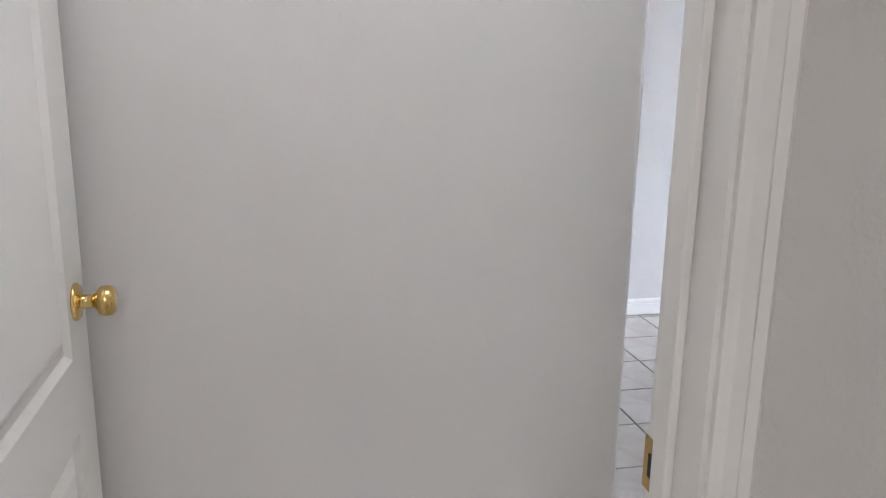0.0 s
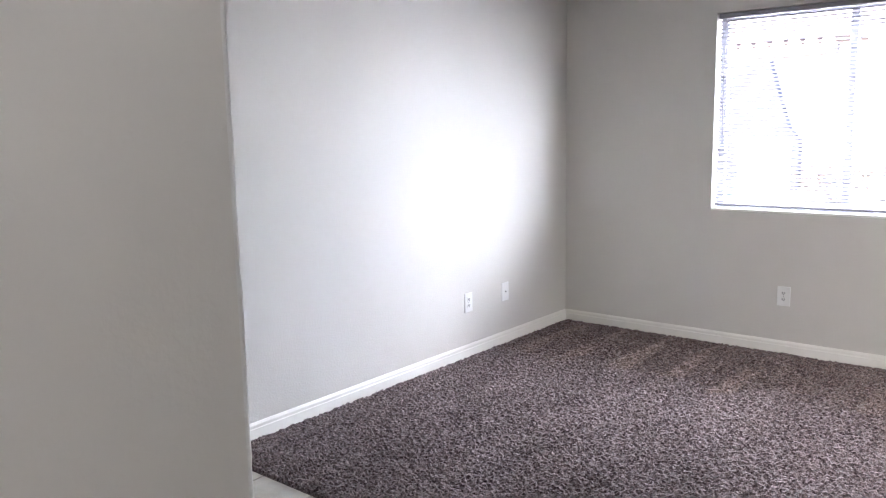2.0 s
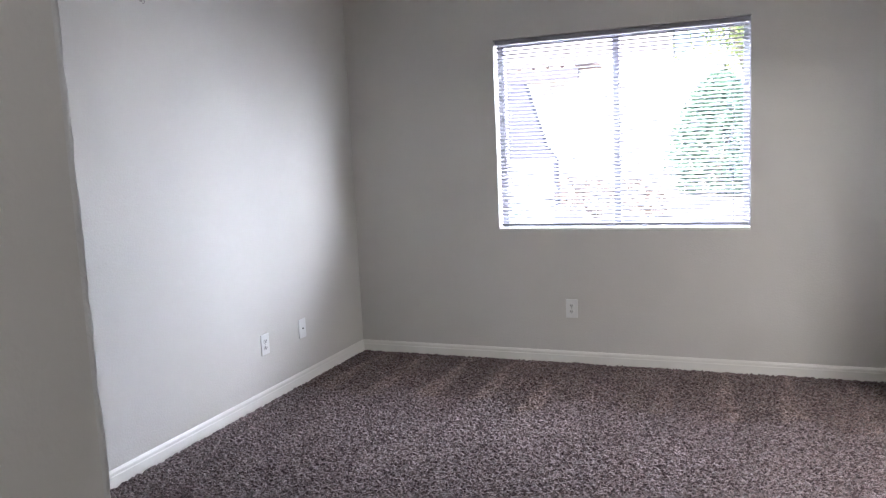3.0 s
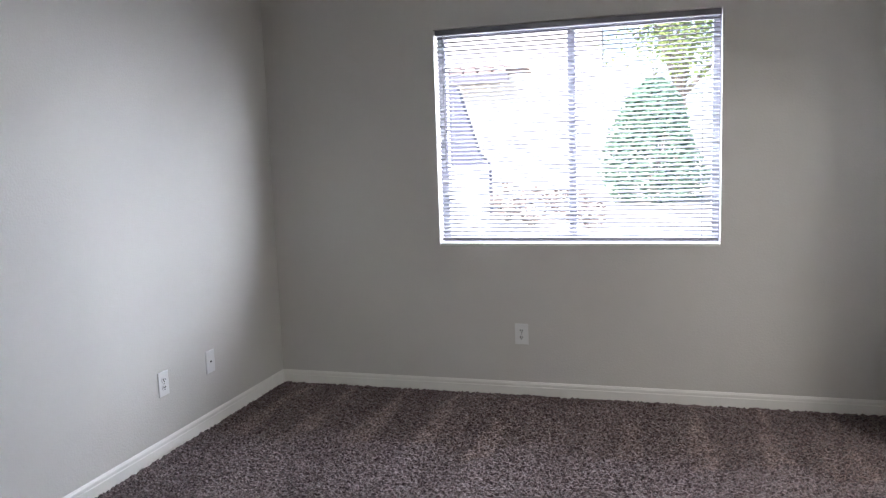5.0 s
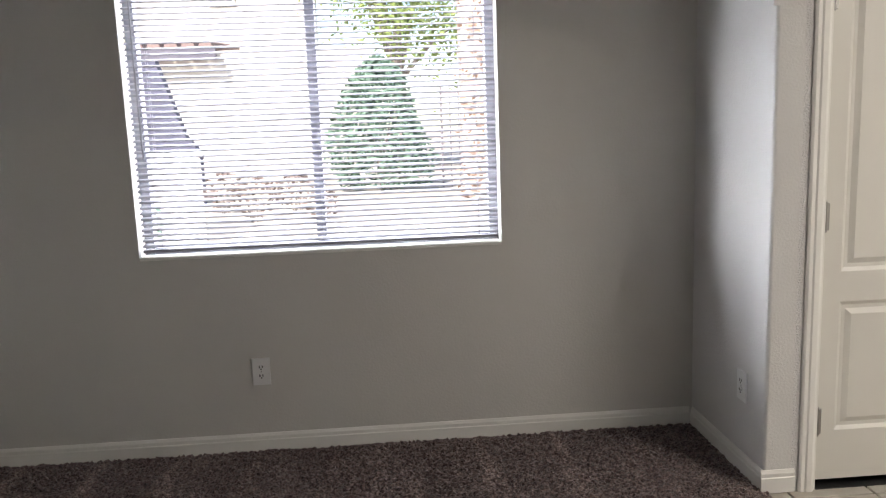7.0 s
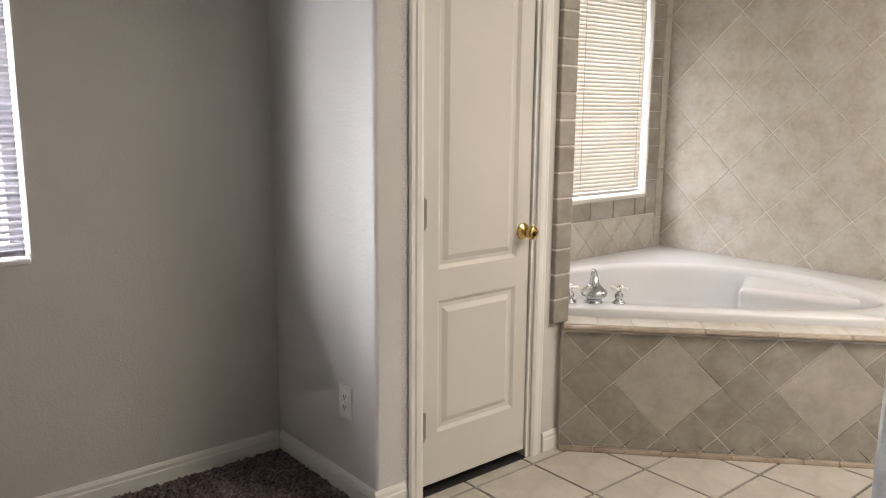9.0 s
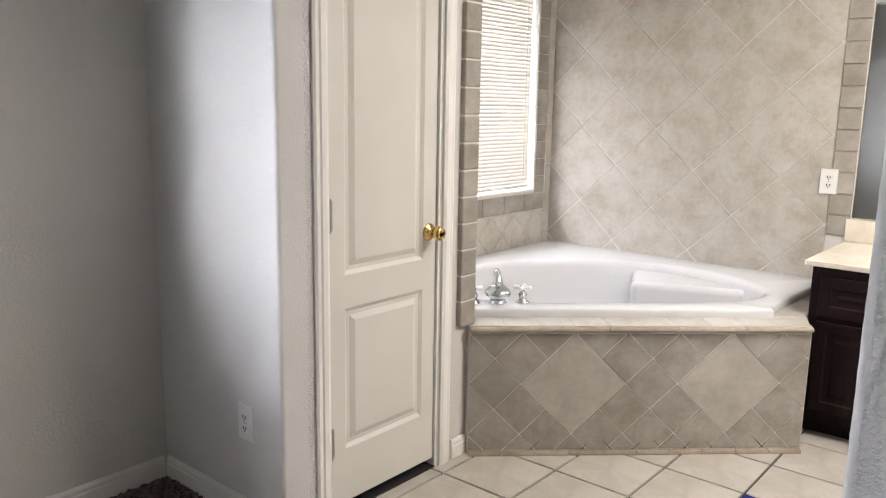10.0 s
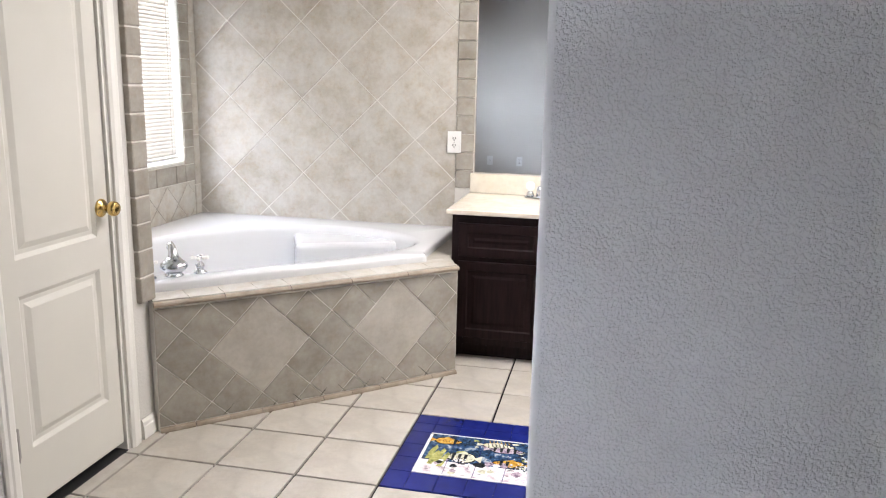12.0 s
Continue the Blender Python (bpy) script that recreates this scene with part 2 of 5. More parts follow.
def strip(profile, origin, along, out, up, length, bm=None):
    """Moulding: (out, up) profile pulled over length."""
    bm = bm or bmesh.new()
    o, a, n, u = Vector(origin), Vector(along), Vector(out), Vector(up)
    r0 = [bm.verts.new(o + n * p + u * q) for p, q in profile]
    r1 = [bm.verts.new(o + a * length + n * p + u * q) for p, q in profile]
    k = len(profile)
    for i in range(k):
        bm.faces.new((r0[i], r0[(i + 1) % k], r1[(i + 1) % k], r1[i]))
    bm.faces.new(r0[::-1])
    bm.faces.new(r1)
    bmesh.ops.recalc_face_normals(bm, faces=bm.faces[:])
    return bm


def clip(poly, px, py, nx, ny):
    """Keeps the part of a convex polygon with (p - point) . n >= 0."""
    out = []
    for i, a in enumerate(poly):
        b = poly[(i + 1) % len(poly)]
        da = (a[0] - px) * nx + (a[1] - py) * ny
        db = (b[0] - px) * nx + (b[1] - py) * ny
        if da >= 0:
            out.append(a)
        if da * db < 0:
            t = da / (da - db)
            out.append((a[0] + (b[0] - a[0]) * t, a[1] + (b[1] - a[1]) * t))
    return out


def shrink(poly, d):
    out = list(poly)
    for i, a in enumerate(poly):
        b = poly[(i + 1) % len(poly)]
        ex, ey = b[0] - a[0], b[1] - a[1]
        q = math.hypot(ex, ey)
        if q < 1e-6:
            continue
        nx, ny = -ey / q, ex / q
        out = clip(out, a[0] + nx * d, a[1] + ny * d, nx, ny)
        if len(out) < 3:
            return []
    return out


def in_rect(poly, x0, x1, y0, y1):
    for px, py, nx, ny in ((x0, 0, 1, 0), (x1, 0, -1, 0), (0, y0, 0, 1), (0, y1, 0, -1)):
        poly = clip(poly, px, py, nx, ny)
        if len(poly) < 3:
            return []
    return poly


def tile_mesh(poly, thick, gap, bevel=0.002):
    """One tile over an anticlockwise polygon in its own plane, eased at the edges."""
    base = shrink(poly, gap / 2)
    top = shrink(base, bevel) if base else []
    if len(top) < 3 or len(top) != len(base):
        if len(top) < 3:
            return None
        base = top
    bm = bmesh.new()
    r = [[bm.verts.new((x, y, z)) for x, y in p] for p, z in ((base, 0), (base, thick - bevel), (top, thick))]
    k = len(base)
    for a, b in zip(r, r[1:]):
        for i in range(k):
            bm.faces.new((a[i], a[(i + 1) % k], b[(i + 1) % k], b[i]))
    bm.faces.new(r[2])
    return bm


def plane_at(origin, u, v):
    """Pose of a plane with its own x along u and y along v."""
    u, v = Vector(u).normalized(), Vector(v).normalized()
    n = u.cross(v)
    m = Matrix((u, v, n)).transposed().to_4x4()
    return Matrix.Translation(origin) @ m


def tile_at(name, bm, mat, parent, m):
    ob = link(name, bm, mat, parent)
    ob.matrix_basis = m
    return ob


def empty(name, at=(0, 0, 0), label="", category="", kind="", group=""):
    ob = new(name)
    ob.location = at
    return tagged(ob, label, category, group, kind)


def structure(ob, label, category):
    return tagged(ob, label, category, "", "structure")


# ---- walls, floors, ceiling ----
def wall(name, x0, x1, y0, y1, z0=0.0, z1=H, rounds=(), label="off-white painted wall with orange-peel texture", hole=None, mat=None, nose=0.016):
    """A wall box; rounds are the bullnose corners; hole is (a0, a1, z0, z1) along its long side."""
    bm = bmesh.new()
    if hole:
        a0, a1, h0, h1 = hole
        if x1 - x0 > y1 - y0:
            for b in ((x0, a0, z0, z1), (a1, x1, z0, z1), (a0, a1, z0, h0), (a0, a1, h1, z1)):
                if b[3] - b[2] > 1e-4:
                    box(b[0], b[1], y0, y1, b[2], b[3], bm)
        else:
            for b in ((y0, a0, z0, z1), (a1, y1, z0, z1), (a0, a1, z0, h0), (a0, a1, h1, z1)):
                if b[3] - b[2] > 1e-4:
                    box(x0, x1, b[0], b[1], b[2], b[3], bm)
    else:
        box(x0, x1, y0, y1, z0, z1, bm)
        for x, y in rounds:
            soft(bm, nose, 3, upright(x, y))
    return structure(link(name, bm, mat or WALL), label, "wall")


def plaster_edge(owner, cx, cy, sx, sy, seed, z0=0.09, z1=H - 0.01, r=0.016):
    """Hand-finished rounded corner: an uneven bead of plaster; sx, sy point from the corner into the wall."""
    rng = random.Random(seed)
    bm = bmesh.new()
    n, k = 260, 6
    rings = []
    for i in range(n + 1):
        z = z0 + (z1 - z0) * i / n
        slow = 0.0011 * noise.noise((seed, 0, z * 11)) + 0.0016 * noise.noise((seed, 4, z * 45))
        ring = []
        for j in range(k + 1):
            a = math.pi / 2 * j / k
            d = r + (0.0012 + slow + rng.uniform(-0.0004, 0.0004)) * math.sin(2 * a)
            ring.append(bm.verts.new((cx + sx * (r - d * math.cos(a)), cy + sy * (r - d * math.sin(a)), z)))
        rings.append(ring)
    for a, b in zip(rings, rings[1:]):
        for j in range(k):
            bm.faces.new((a[j], a[j + 1], b[j + 1], b[j]))
    bmesh.ops.recalc_face_normals(bm, faces=bm.faces[:])
    return part("plaster_edge", bm, WALL_M, owner, "", True)


def arch_header():
    """Wall over the wide opening, with an arched underside."""
    y0, y1, spring, rise, n = YR, YD, 1.78, 0.46, 28
    bm = bmesh.new()
    half, mid = (y1 - y0) / 2, (y0 + y1) / 2
    rows = []
    for x in (XR, XR + TH):
        row = []
        for i in range(n + 1):
            a = math.pi * i / n
            y = mid - half * math.cos(a)
            row.append((bm.verts.new((x, y, spring + rise * math.sin(a))), bm.verts.new((x, y, H - 0.001))))
        rows.append(row)
    for i in range(n):
        for row, turn in ((rows[0], 1), (rows[1], -1)):
            bm.faces.new([row[i][0], row[i + 1][0], row[i + 1][1], row[i][1]][::turn])
        bm.faces.new((rows[0][i][0], rows[1][i][0], rows[1][i + 1][0], rows[0][i + 1][0]))
        bm.faces.new((rows[0][i][1], rows[0][i + 1][1], rows[1][i + 1][1], rows[1][i][1]))
    bmesh.ops.recalc_face_normals(bm, faces=bm.faces[:])
    return structure(link("wall_arch_header", bm, WALL_M), "off-white arched header over the wide opening", "wall")


SOUTH = -1.30
wall("wall_window", XL - TH, 0.10, YW, YW + 0.16, hole=(WX0, WX1, WZ0, WZ1), label="off-white painted wall below and around the window")
wall("wall_left", XL - TH, XL, SOUTH, YW, label="long off-white painted wall lit by the window")
wall("wall_closet_side", XC, XR + TH, YD, YW, rounds=[(XC, YD)], label="short off-white wall beside the closet door", mat=WALL_M)
wall("wall_opening_side", XO, XO + TH, 1.20 + TH, YR, rounds=[(XO, YR), (XO + TH, YR)], label="off-white textured wall with a rounded end", mat=WALL_R)
wall("wall_entry", CX - TH, CX, SOUTH, CY, rounds=[(CX, CY), (CX - TH, CY)], label="plain off-white wall facing the entry door", mat=WALL_S, nose=0.009)
plaster_edge(bpy.data.objects["wall_entry"], CX, CY, -1, -1, 3, 0.0, r=0.009)
plaster_edge(bpy.data.objects["wall_closet_side"], XC, YD, 1, 1, 8)
plaster_edge(bpy.data.objects["wall_opening_side"], XO, YR, 1, -1, 5)
arch_header()
wall("wall_doorway", JX, JH, SOUTH, 1.20, hole=(JY0 - 0.02, JY1 + 0.02, -0.01, 2.06), label="off-white wall with the entry doorway")
wall("wall_south", XL - TH, 2.45, SOUTH - TH, SOUTH, label="off-white painted wall at the far end")
wall("wall_hall_east", 2.30, 2.30 + TH, SOUTH, 1.20, label="off-white hallway wall")
wall("wall_bath_south", JX, BX + TH, 1.20, 1.20 + TH, label="off-white painted bathroom wall")
wall("wall_mirror", BX, BX + TH, 1.20 + TH, BY + 0.16, label="off-white wall behind tub and vanity")
wall("wall_bath_window", 0.10, BX, BY, BY + 0.16, hole=(VX0, VX1, WZ0, WZ1), label="off-white bathroom wall around the window")
wall("wall_closet_front_left", XR + TH, 0.030, YD, YD + 0.10, label="narrow off-white wall strip beside the door casing", mat=WALL_R)
wall("wall_closet_front_right", 0.580, 0.760, YD, BY, label="off-white closet wall between the door and the tub")
wall("wall_closet_head", 0.030, 0.580, YD, YD + 0.10, 2.06, H, label="off-white wall above the closet door")
wall("wall_closet_back", XR + TH, 0.580, YD + 0.62, YD + 0.66, label="off-white wall at the back of the closet")

structure(link("ceiling", box(XL - TH, BX + TH, SOUTH - TH, YW + 0.3, H, H + 0.1), CEIL), "white textured ceiling", "ceiling")
structure(link("floor", box(XL - TH, BX + TH, SOUTH - TH, YW + 0.3, -0.12, -0.012), GROUT_D), "dark grouted subfloor", "floor")


# ---- carpet ----
def carpet():
    """A cut-pile sheet, its tufts as fine uneven relief, with a turned-down edge."""
    x0, x1, y0, y1, step = XL + 0.004, XR + 0.02, 2.18, YW - 0.004, 0.0095
    nx, ny = int((x1 - x0) / step), int((y1 - y0) / step)
    gx, gy = np.meshgrid(np.linspace(x0, x1, nx), np.linspace(y0, y1, ny))
    rng = np.random.default_rng(4)
    z = 0.006 + rng.uniform(0, 0.015, gx.shape)
    gx = gx + rng.uniform(-0.0035, 0.0035, gx.shape)
    gy = gy + rng.uniform(-0.0035, 0.0035, gy.shape)
    z[0, :] = -0.010
    co = np.stack([gx, gy, z], -1).reshape(-1, 3)
    i = (np.arange(ny - 1)[:, None] * nx + np.arange(nx - 1)[None, :]).ravel()
    faces = np.stack([i, i + 1, i + nx + 1, i + nx], -1)
    me = bpy.data.meshes.new("carpet")
    me.from_pydata(co.tolist(), [], faces.tolist())
    me.materials.append(CARPET)
    return tagged(new("carpet", me), "brown-grey cut-pile carpet with vacuum marks", "carpet", "", "structure")


carpet()

BASE_H = 0.088
BASE = ((0, 0), (0.013, 0), (0.013, BASE_H * 0.66), (0.010, BASE_H * 0.70), (0.010, BASE_H * 0.86), (0.004, BASE_H), (0, BASE_H))


def baseboard(origin, along, out, length):
    bm = strip(BASE, origin, along, out, (0, 0, 1), length)
    return structure(link("baseboard", bm, TRIM), "white painted moulded baseboard", "baseboard")


baseboard((XL, YW, 0.004), (1, 0, 0), (0, -1, 0), XR - XL)
baseboard((XL, SOUTH, 0.004), (0, 1, 0), (1, 0, 0), YW - SOUTH - 0.013)
baseboard((XC, YD, 0.004), (0, 1, 0), (-1, 0, 0), YW - YD - 0.013)
baseboard((XC - 0.013, YD, 0.004), (1, 0, 0), (0, -1, 0), -0.048 - XC + 0.013)
baseboard((XO, 1.32, 0.004), (0, 1, 0), (-1, 0, 0), YR - 1.32)
baseboard((0.662, YD, -0.008), (1, 0, 0), (0, -1, 0), 0.760 - 0.662)
baseboard((CX, SOUTH, -0.008), (0, 1, 0), (1, 0, 0), CY - SOUTH)


# ---- outlets ----
def outlet(center, out, kind="duplex"):
    """A wall plate; its own x runs along the wall, y up, z out of the wall."""
    out = Vector(out)
    u = Vector((0, 0, 1)).cross(out)
    m = plane_at(center, u, (0, 0, 1))
    thing = empty("wall_outlet" if kind == "duplex" else "cable_plate", (0, 0, 0),
                  "white duplex outlet plate on the wall" if kind == "duplex" else "white blank cable plate with a dark jack", "outlet")
    w, h = 0.078, 0.122
    part("plate", soft(box(-w / 2, w / 2, -h / 2, h / 2, 0, 0.0065), 0.003, 2, lambda e: all(v.co.z > 0.006 for v in e.verts)), PLATE, thing)
    if kind == "duplex":
        for s in (-1, 1):
            bm = lathe([(0.0172, 0.006), (0.0172, 0.0085), (0.0160, 0.0092)], 20)
            for v in bm.verts:
                v.co.y = max(-0.0142, min(0.0142, v.co.y)) + s * 0.0195
            face = part("receptacle", bm, PLATE, thing)
            bm = bmesh.new()
            for x, hh in ((-0.0064, 0.0056), (0.0064, 0.0046)):
                box(x - 0.0024, x + 0.0024, s * 0.0195 + 0.003 - hh, s * 0.0195 + 0.003 + hh, 0.0080, 0.0098, bm)
            lathe([(0.0034, 0.0080), (0.0034, 0.0098)], 10, bm, Matrix.Translation((0, s * 0.0195 - 0.0075, 0)))
            part("slots", bm, DARK, face, "dark slots")
        part("screw", lathe([(0.003, 0.006), (0.003, 0.0075), (0.002, 0.008)], 10), NICKEL, thing, "small steel screw")
    else:
        part("jack", lathe([(0.005, 0.006), (0.005, 0.011), (0.003, 0.011)], 12), DARK, thing, "dark cable jack")
        for s in (-1, 1):
            part("screw", lathe([(0.0028, 0.006), (0.0028, 0.0074)], 10, None, Matrix.Translation((0, s * 0.048, 0))), PLATE, thing)
    thing.matrix_basis = m
    return thing


outlet((-2.115, YW, 0.376), (0, -1, 0))
outlet((XL, 4.060, 0.361), (1, 0, 0))
outlet((XL, 4.463, 0.362), (1, 0, 0), "cable")
outlet((XC, 4.756, 0.362), (-1, 0, 0))


def wall_hook(at):
    """A small cup hook screwed into the wall, its own z out of the wall."""
    h = empty("wall_hook", at, "small grey metal cup hook on the wall", "hook")
    part("flange", lathe([(0.009, 0), (0.009, 0.002), (0.004, 0.004)], 14), NICKEL, h)
    part("hook", tube([(0, 0, 0.002), (0, 0, 0.016), (0, -0.008, 0.024), (0, -0.016, 0.018), (0, -0.016, 0.010)], [0.0022] * 5, 8), NICKEL, h)
    h.matrix_basis = plane_at(at, (0, 1, 0), (0, 0, 1))
    return h


wall_hook((XL, 3.310, 2.205))


# ---- windows and blinds ----
def window(name, x0, x1, y, label, sash=True):
    """A white slider in its opening: frame, meeting rail, two panes and a painted sill; y is the inner wall face."""
    win = empty(name, (0, 0, 0), label, "window", "structure")
    ya, yb = y + 0.095, y + 0.150
    f = 0.042
    for nm, b in (("frame_left", (x0, x0 + f, WZ0, WZ1)), ("frame_right", (x1 - f, x1, WZ0, WZ1)),
                  ("frame_bottom", (x0 + f, x1 - f, WZ0, WZ0 + f)), ("frame_top", (x0 + f, x1 - f, WZ1 - f, WZ1))):
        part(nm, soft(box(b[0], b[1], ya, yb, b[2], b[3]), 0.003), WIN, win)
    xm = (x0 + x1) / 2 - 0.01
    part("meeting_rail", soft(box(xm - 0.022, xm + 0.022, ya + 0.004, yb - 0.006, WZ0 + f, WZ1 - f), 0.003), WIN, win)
    for a, b, yy in ((x0 + f, xm - 0.022, 0.035), (xm + 0.022, x1 - f, 0.020)):
        bm = bmesh.new()
        vs = [bm.verts.new(c) for c in ((a, ya + yy, WZ0 + f), (b, ya + yy, WZ0 + f), (b, ya + yy, WZ1 - f), (a, ya + yy, WZ1 - f))]
        bm.faces.new(vs)
        p = part("pane", bm, GLASS, win, "clear glass pane")
        p.visible_shadow = False
    part("sill", soft(box(x0 + 0.002, x1 - 0.002, y - 0.004, ya, WZ0 + 0.001, WZ0 + 0.014), 0.003), TRIM, win, "white painted window sill")
    return win


window("window_1", WX0, WX1, YW, "white sliding window with a centre rail")
window("window_2", VX0, VX1, BY, "white bathroom window above the tub")


def blind(x0, x1, y, pitch, tilt, label, mat, wand=True):
    """A mini blind hung inside the opening: head rail, slats, bottom rail, cords and wand."""
    b = empty("window_blind", (0, 0, 0), label, "window blind")
    xa, xb = x0 + 0.010, x1 - 0.010
    yc = y + 0.038
    part("head_rail", soft(box(xa - 0.004, xb + 0.004, yc - 0.020, yc + 0.020, WZ1 - 0.034, WZ1 - 0.004), 0.003), mat, b)
    zb = WZ0 + 0.030
    part("bottom_rail", soft(box(xa, xb, yc - 0.013, yc + 0.013, zb, zb + 0.014), 0.003), mat, b)
    bm = bmesh.new()
    prof = []
    for i in range(5):
        u = -1 + i * 0.5
        prof.append((u * 0.0125, 0.0022 * (1 - u * u)))
    c, s = math.cos(radians(tilt)), math.sin(radians(tilt))
    prof = [(p * c - q * s, p * s + q * c) for p, q in prof]
    rows = []
    for x in (xa, xb):
        rows.append([bm.verts.new((x, p, q)) for p, q in prof] + [bm.verts.new((x, p, q - 0.0006)) for p, q in prof[::-1]])
    k = len(rows[0])
    for i in range(k):
        bm.faces.new((rows[0][i], rows[0][(i + 1) % k], rows[1][(i + 1) % k], rows[1][i]))
    bm.faces.new(rows[0][::-1])
    bm.faces.new(rows[1])
    bmesh.ops.recalc_face_normals(bm, faces=bm.faces[:])
    first = part("slat", bm, mat, b)
    z = zb + 0.030
    first.location = (0, yc, z)
    while z + pitch < WZ1 - 0.036:
        z += pitch
        o = new("slat", first.data)
        o.parent = b
        o.location = (0, yc, z + random.uniform(-0.0003, 0.0003))
        o.rotation_euler = (radians(random.uniform(-0.4, 0.4)), radians(random.uniform(-0.012, 0.012)), 0)
    for fx in (0.055, 0.5, 0.945):
        x = xa + (xb - xa) * fx
        for dy in (-0.0135, 0.0135):
            part("cord", tube([(x, yc + dy, zb + 0.01), (x, yc + dy, WZ1 - 0.03)], [0.0009, 0.0009], 6), mat, b)
    if wand:
        x = xa + 0.042
        part("wand", tube([(x, yc - 0.026, WZ1 - 0.035), (x - 0.002, yc - 0.027, WZ1 - 0.40), (x, yc - 0.024, 1.32)], [0.0035, 0.004, 0.0045], 8), mat, b, "clear grey tilt wand")
    return b


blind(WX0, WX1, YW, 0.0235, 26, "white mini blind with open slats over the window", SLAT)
blind(VX0, VX1, BY, 0.0215, 68, "white mini blind with closed slats over the tub window", VINYL, False)


# ---- doors ----
def door_leaf(w, h, t, panels):
    """A moulded leaf from x 0 to w, z 0 to h, front face at y 0, back at y t, with raised panels on both faces."""
    bm = bmesh.new()
    xs = sorted({0, w, *[p[0] for p in panels], *[p[1] for p in panels]})
    zs = sorted({0, h, *[p[2] for p in panels], *[p[3] for p in panels]})
    grids = []
    for y in (0, t):
        grids.append({(i, j): bm.verts.new((x, y, z)) for i, x in enumerate(xs) for j, z in enumerate(zs)})
    cells = []
    for side, g in enumerate(grids):
        for i in range(len(xs) - 1):
            for j in range(len(zs) - 1):
                q = [g[i, j], g[i + 1, j], g[i + 1, j + 1], g[i, j + 1]]
                f = bm.faces.new(q if side == 0 else q[::-1])
                if any(abs(p[0] - xs[i]) < 1e-6 and abs(p[1] - xs[i + 1]) < 1e-6 and p[2] - 1e-6 <= zs[j] and zs[j + 1] <= p[3] + 1e-6 for p in panels):
                    cells.append(f)
    n, k = len(xs) - 1, len(zs) - 1
    a, b = grids
    for i in range(n):
        bm.faces.new((a[i, 0], b[i, 0], b[i + 1, 0], a[i + 1, 0]))
        bm.faces.new((a[i, k], a[i + 1, k], b[i + 1, k], b[i, k]))
    for j in range(k):
        bm.faces.new((a[0, j], a[0, j + 1], b[0, j + 1], b[0, j]))
        bm.faces.new((a[n, j], b[n, j], b[n, j + 1], a[n, j + 1]))
    for thick, depth in ((0.005, -0.004), (0.014, -0.009), (0.014, 0.0), (0.020, 0.009)):
        bmesh.ops.inset_individual(bm, faces=cells, thickness=thick, depth=depth, use_even_offset=True)
    return bm


def knob(parent, m, label):
    """A round brass knob on its rose; its own z points out of the door."""
    k = part("door_knob", lathe([(0.0325, 0), (0.0325, 0.003), (0.029, 0.007), (0.015, 0.010), (0.0115, 0.014), (0.0115, 0.028), (0.016, 0.034),
                                 (0.0245, 0.040), (0.0265, 0.048), (0.0255, 0.058), (0.021, 0.064), (0.012, 0.0655)], 28, None, m), BRASS, parent, label, True)
    return k


def hinge(parent, x, y, z, mat=None):
    h = part("hinge", tube([(x, y, z - 0.050), (x, y, z + 0.050)], [0.0062, 0.0062], 12), mat or NICKEL, parent, "steel butt hinge")
    bm = soft(box(x - 0.004, x + 0.017, y + 0.003, y + 0.0075, z - 0.050, z + 0.050), 0.002, 1)
    part("hinge_leaf", bm, mat or NICKEL, h)
    for dz in (-0.053, 0.053):
        part("hinge_pin", lathe([(0.0045, -0.003), (0.0055, 0), (0.0045, 0.003)], 10, None, Matrix.Translation((x, y, z + dz))), mat or NICKEL, h)
    return h


def closet_door():
    x0, x1, zb, zt = 0.042, 0.567, 0.034, 2.035
    d = empty("closet_door", (x0, YD + 0.012, zb), "narrow white two-panel closet door, closed", "door")
    w, h = x1 - x0, zt - zb
    part("leaf", door_leaf(w, h, 0.035, [(0.068, w - 0.068, 0.194, 0.690), (0.068, w - 0.068, 0.803, h - 0.12)]), DOOR, d)
    knob(d, Matrix.Translation((0.488, 0, 0.901)) @ pose(0, 0, 0, 90), "round brass door knob")
    for z in (0.233, 1.007, 1.78):
        hinge(d, 0.000, -0.006, z)
    return d


closet_door()

CASING = ((0, 0), (0.010, 0), (0.016, 0.012), (0.016, 0.030), (0.012, 0.036), (0.013, 0.050), (0.008, 0.058), (0, 0.058))


def casing(name, x0, x1, y, out, z1, rev=1.0, label="white moulded door casing"):
    """Casing round an opening in a wall that runs along x."""
    c = empty(name, (0, 0, 0), label, "door casing", "structure")
    n = (0, out, 0)
    part("side_casing", strip(CASING, (x0, y, -0.010), (0, 0, 1), n, (-1, 0, 0), z1 + 0.068), TRIM, c)
    part("side_casing", strip(CASING, (x1, y, -0.010), (0, 0, 1), n, (1, 0, 0), z1 + 0.068), TRIM, c)
    part("head_casing", strip(CASING, (x0, y, z1), (1, 0, 0), n, (0, 0, 1), x1 - x0), TRIM, c)
    return c


trim1 = casing("trim_closet_door", 0.026, 0.588, YD, -1, 2.048)
for nm, b in (("jamb", (0.020, 0.038, YD + 0.001, YD + 0.099, -0.010, 2.056)), ("jamb", (0.571, 0.589, YD + 0.001, YD + 0.099, -0.010, 2.056)), ("jamb", (0.038, 0.571, YD + 0.001, YD + 0.099, 2.040, 2.058))):
    part(nm, box(*b), TRIM, trim1)
# Black sheet gives the gap under the leaf its shade by colour.
structure(link("closet_gap_shade", box(0.040, 0.569, YD - 0.002, YD + 0.618, -0.012, 0.003), DARK), "closet floor blackened for the shade under the door", "floor")


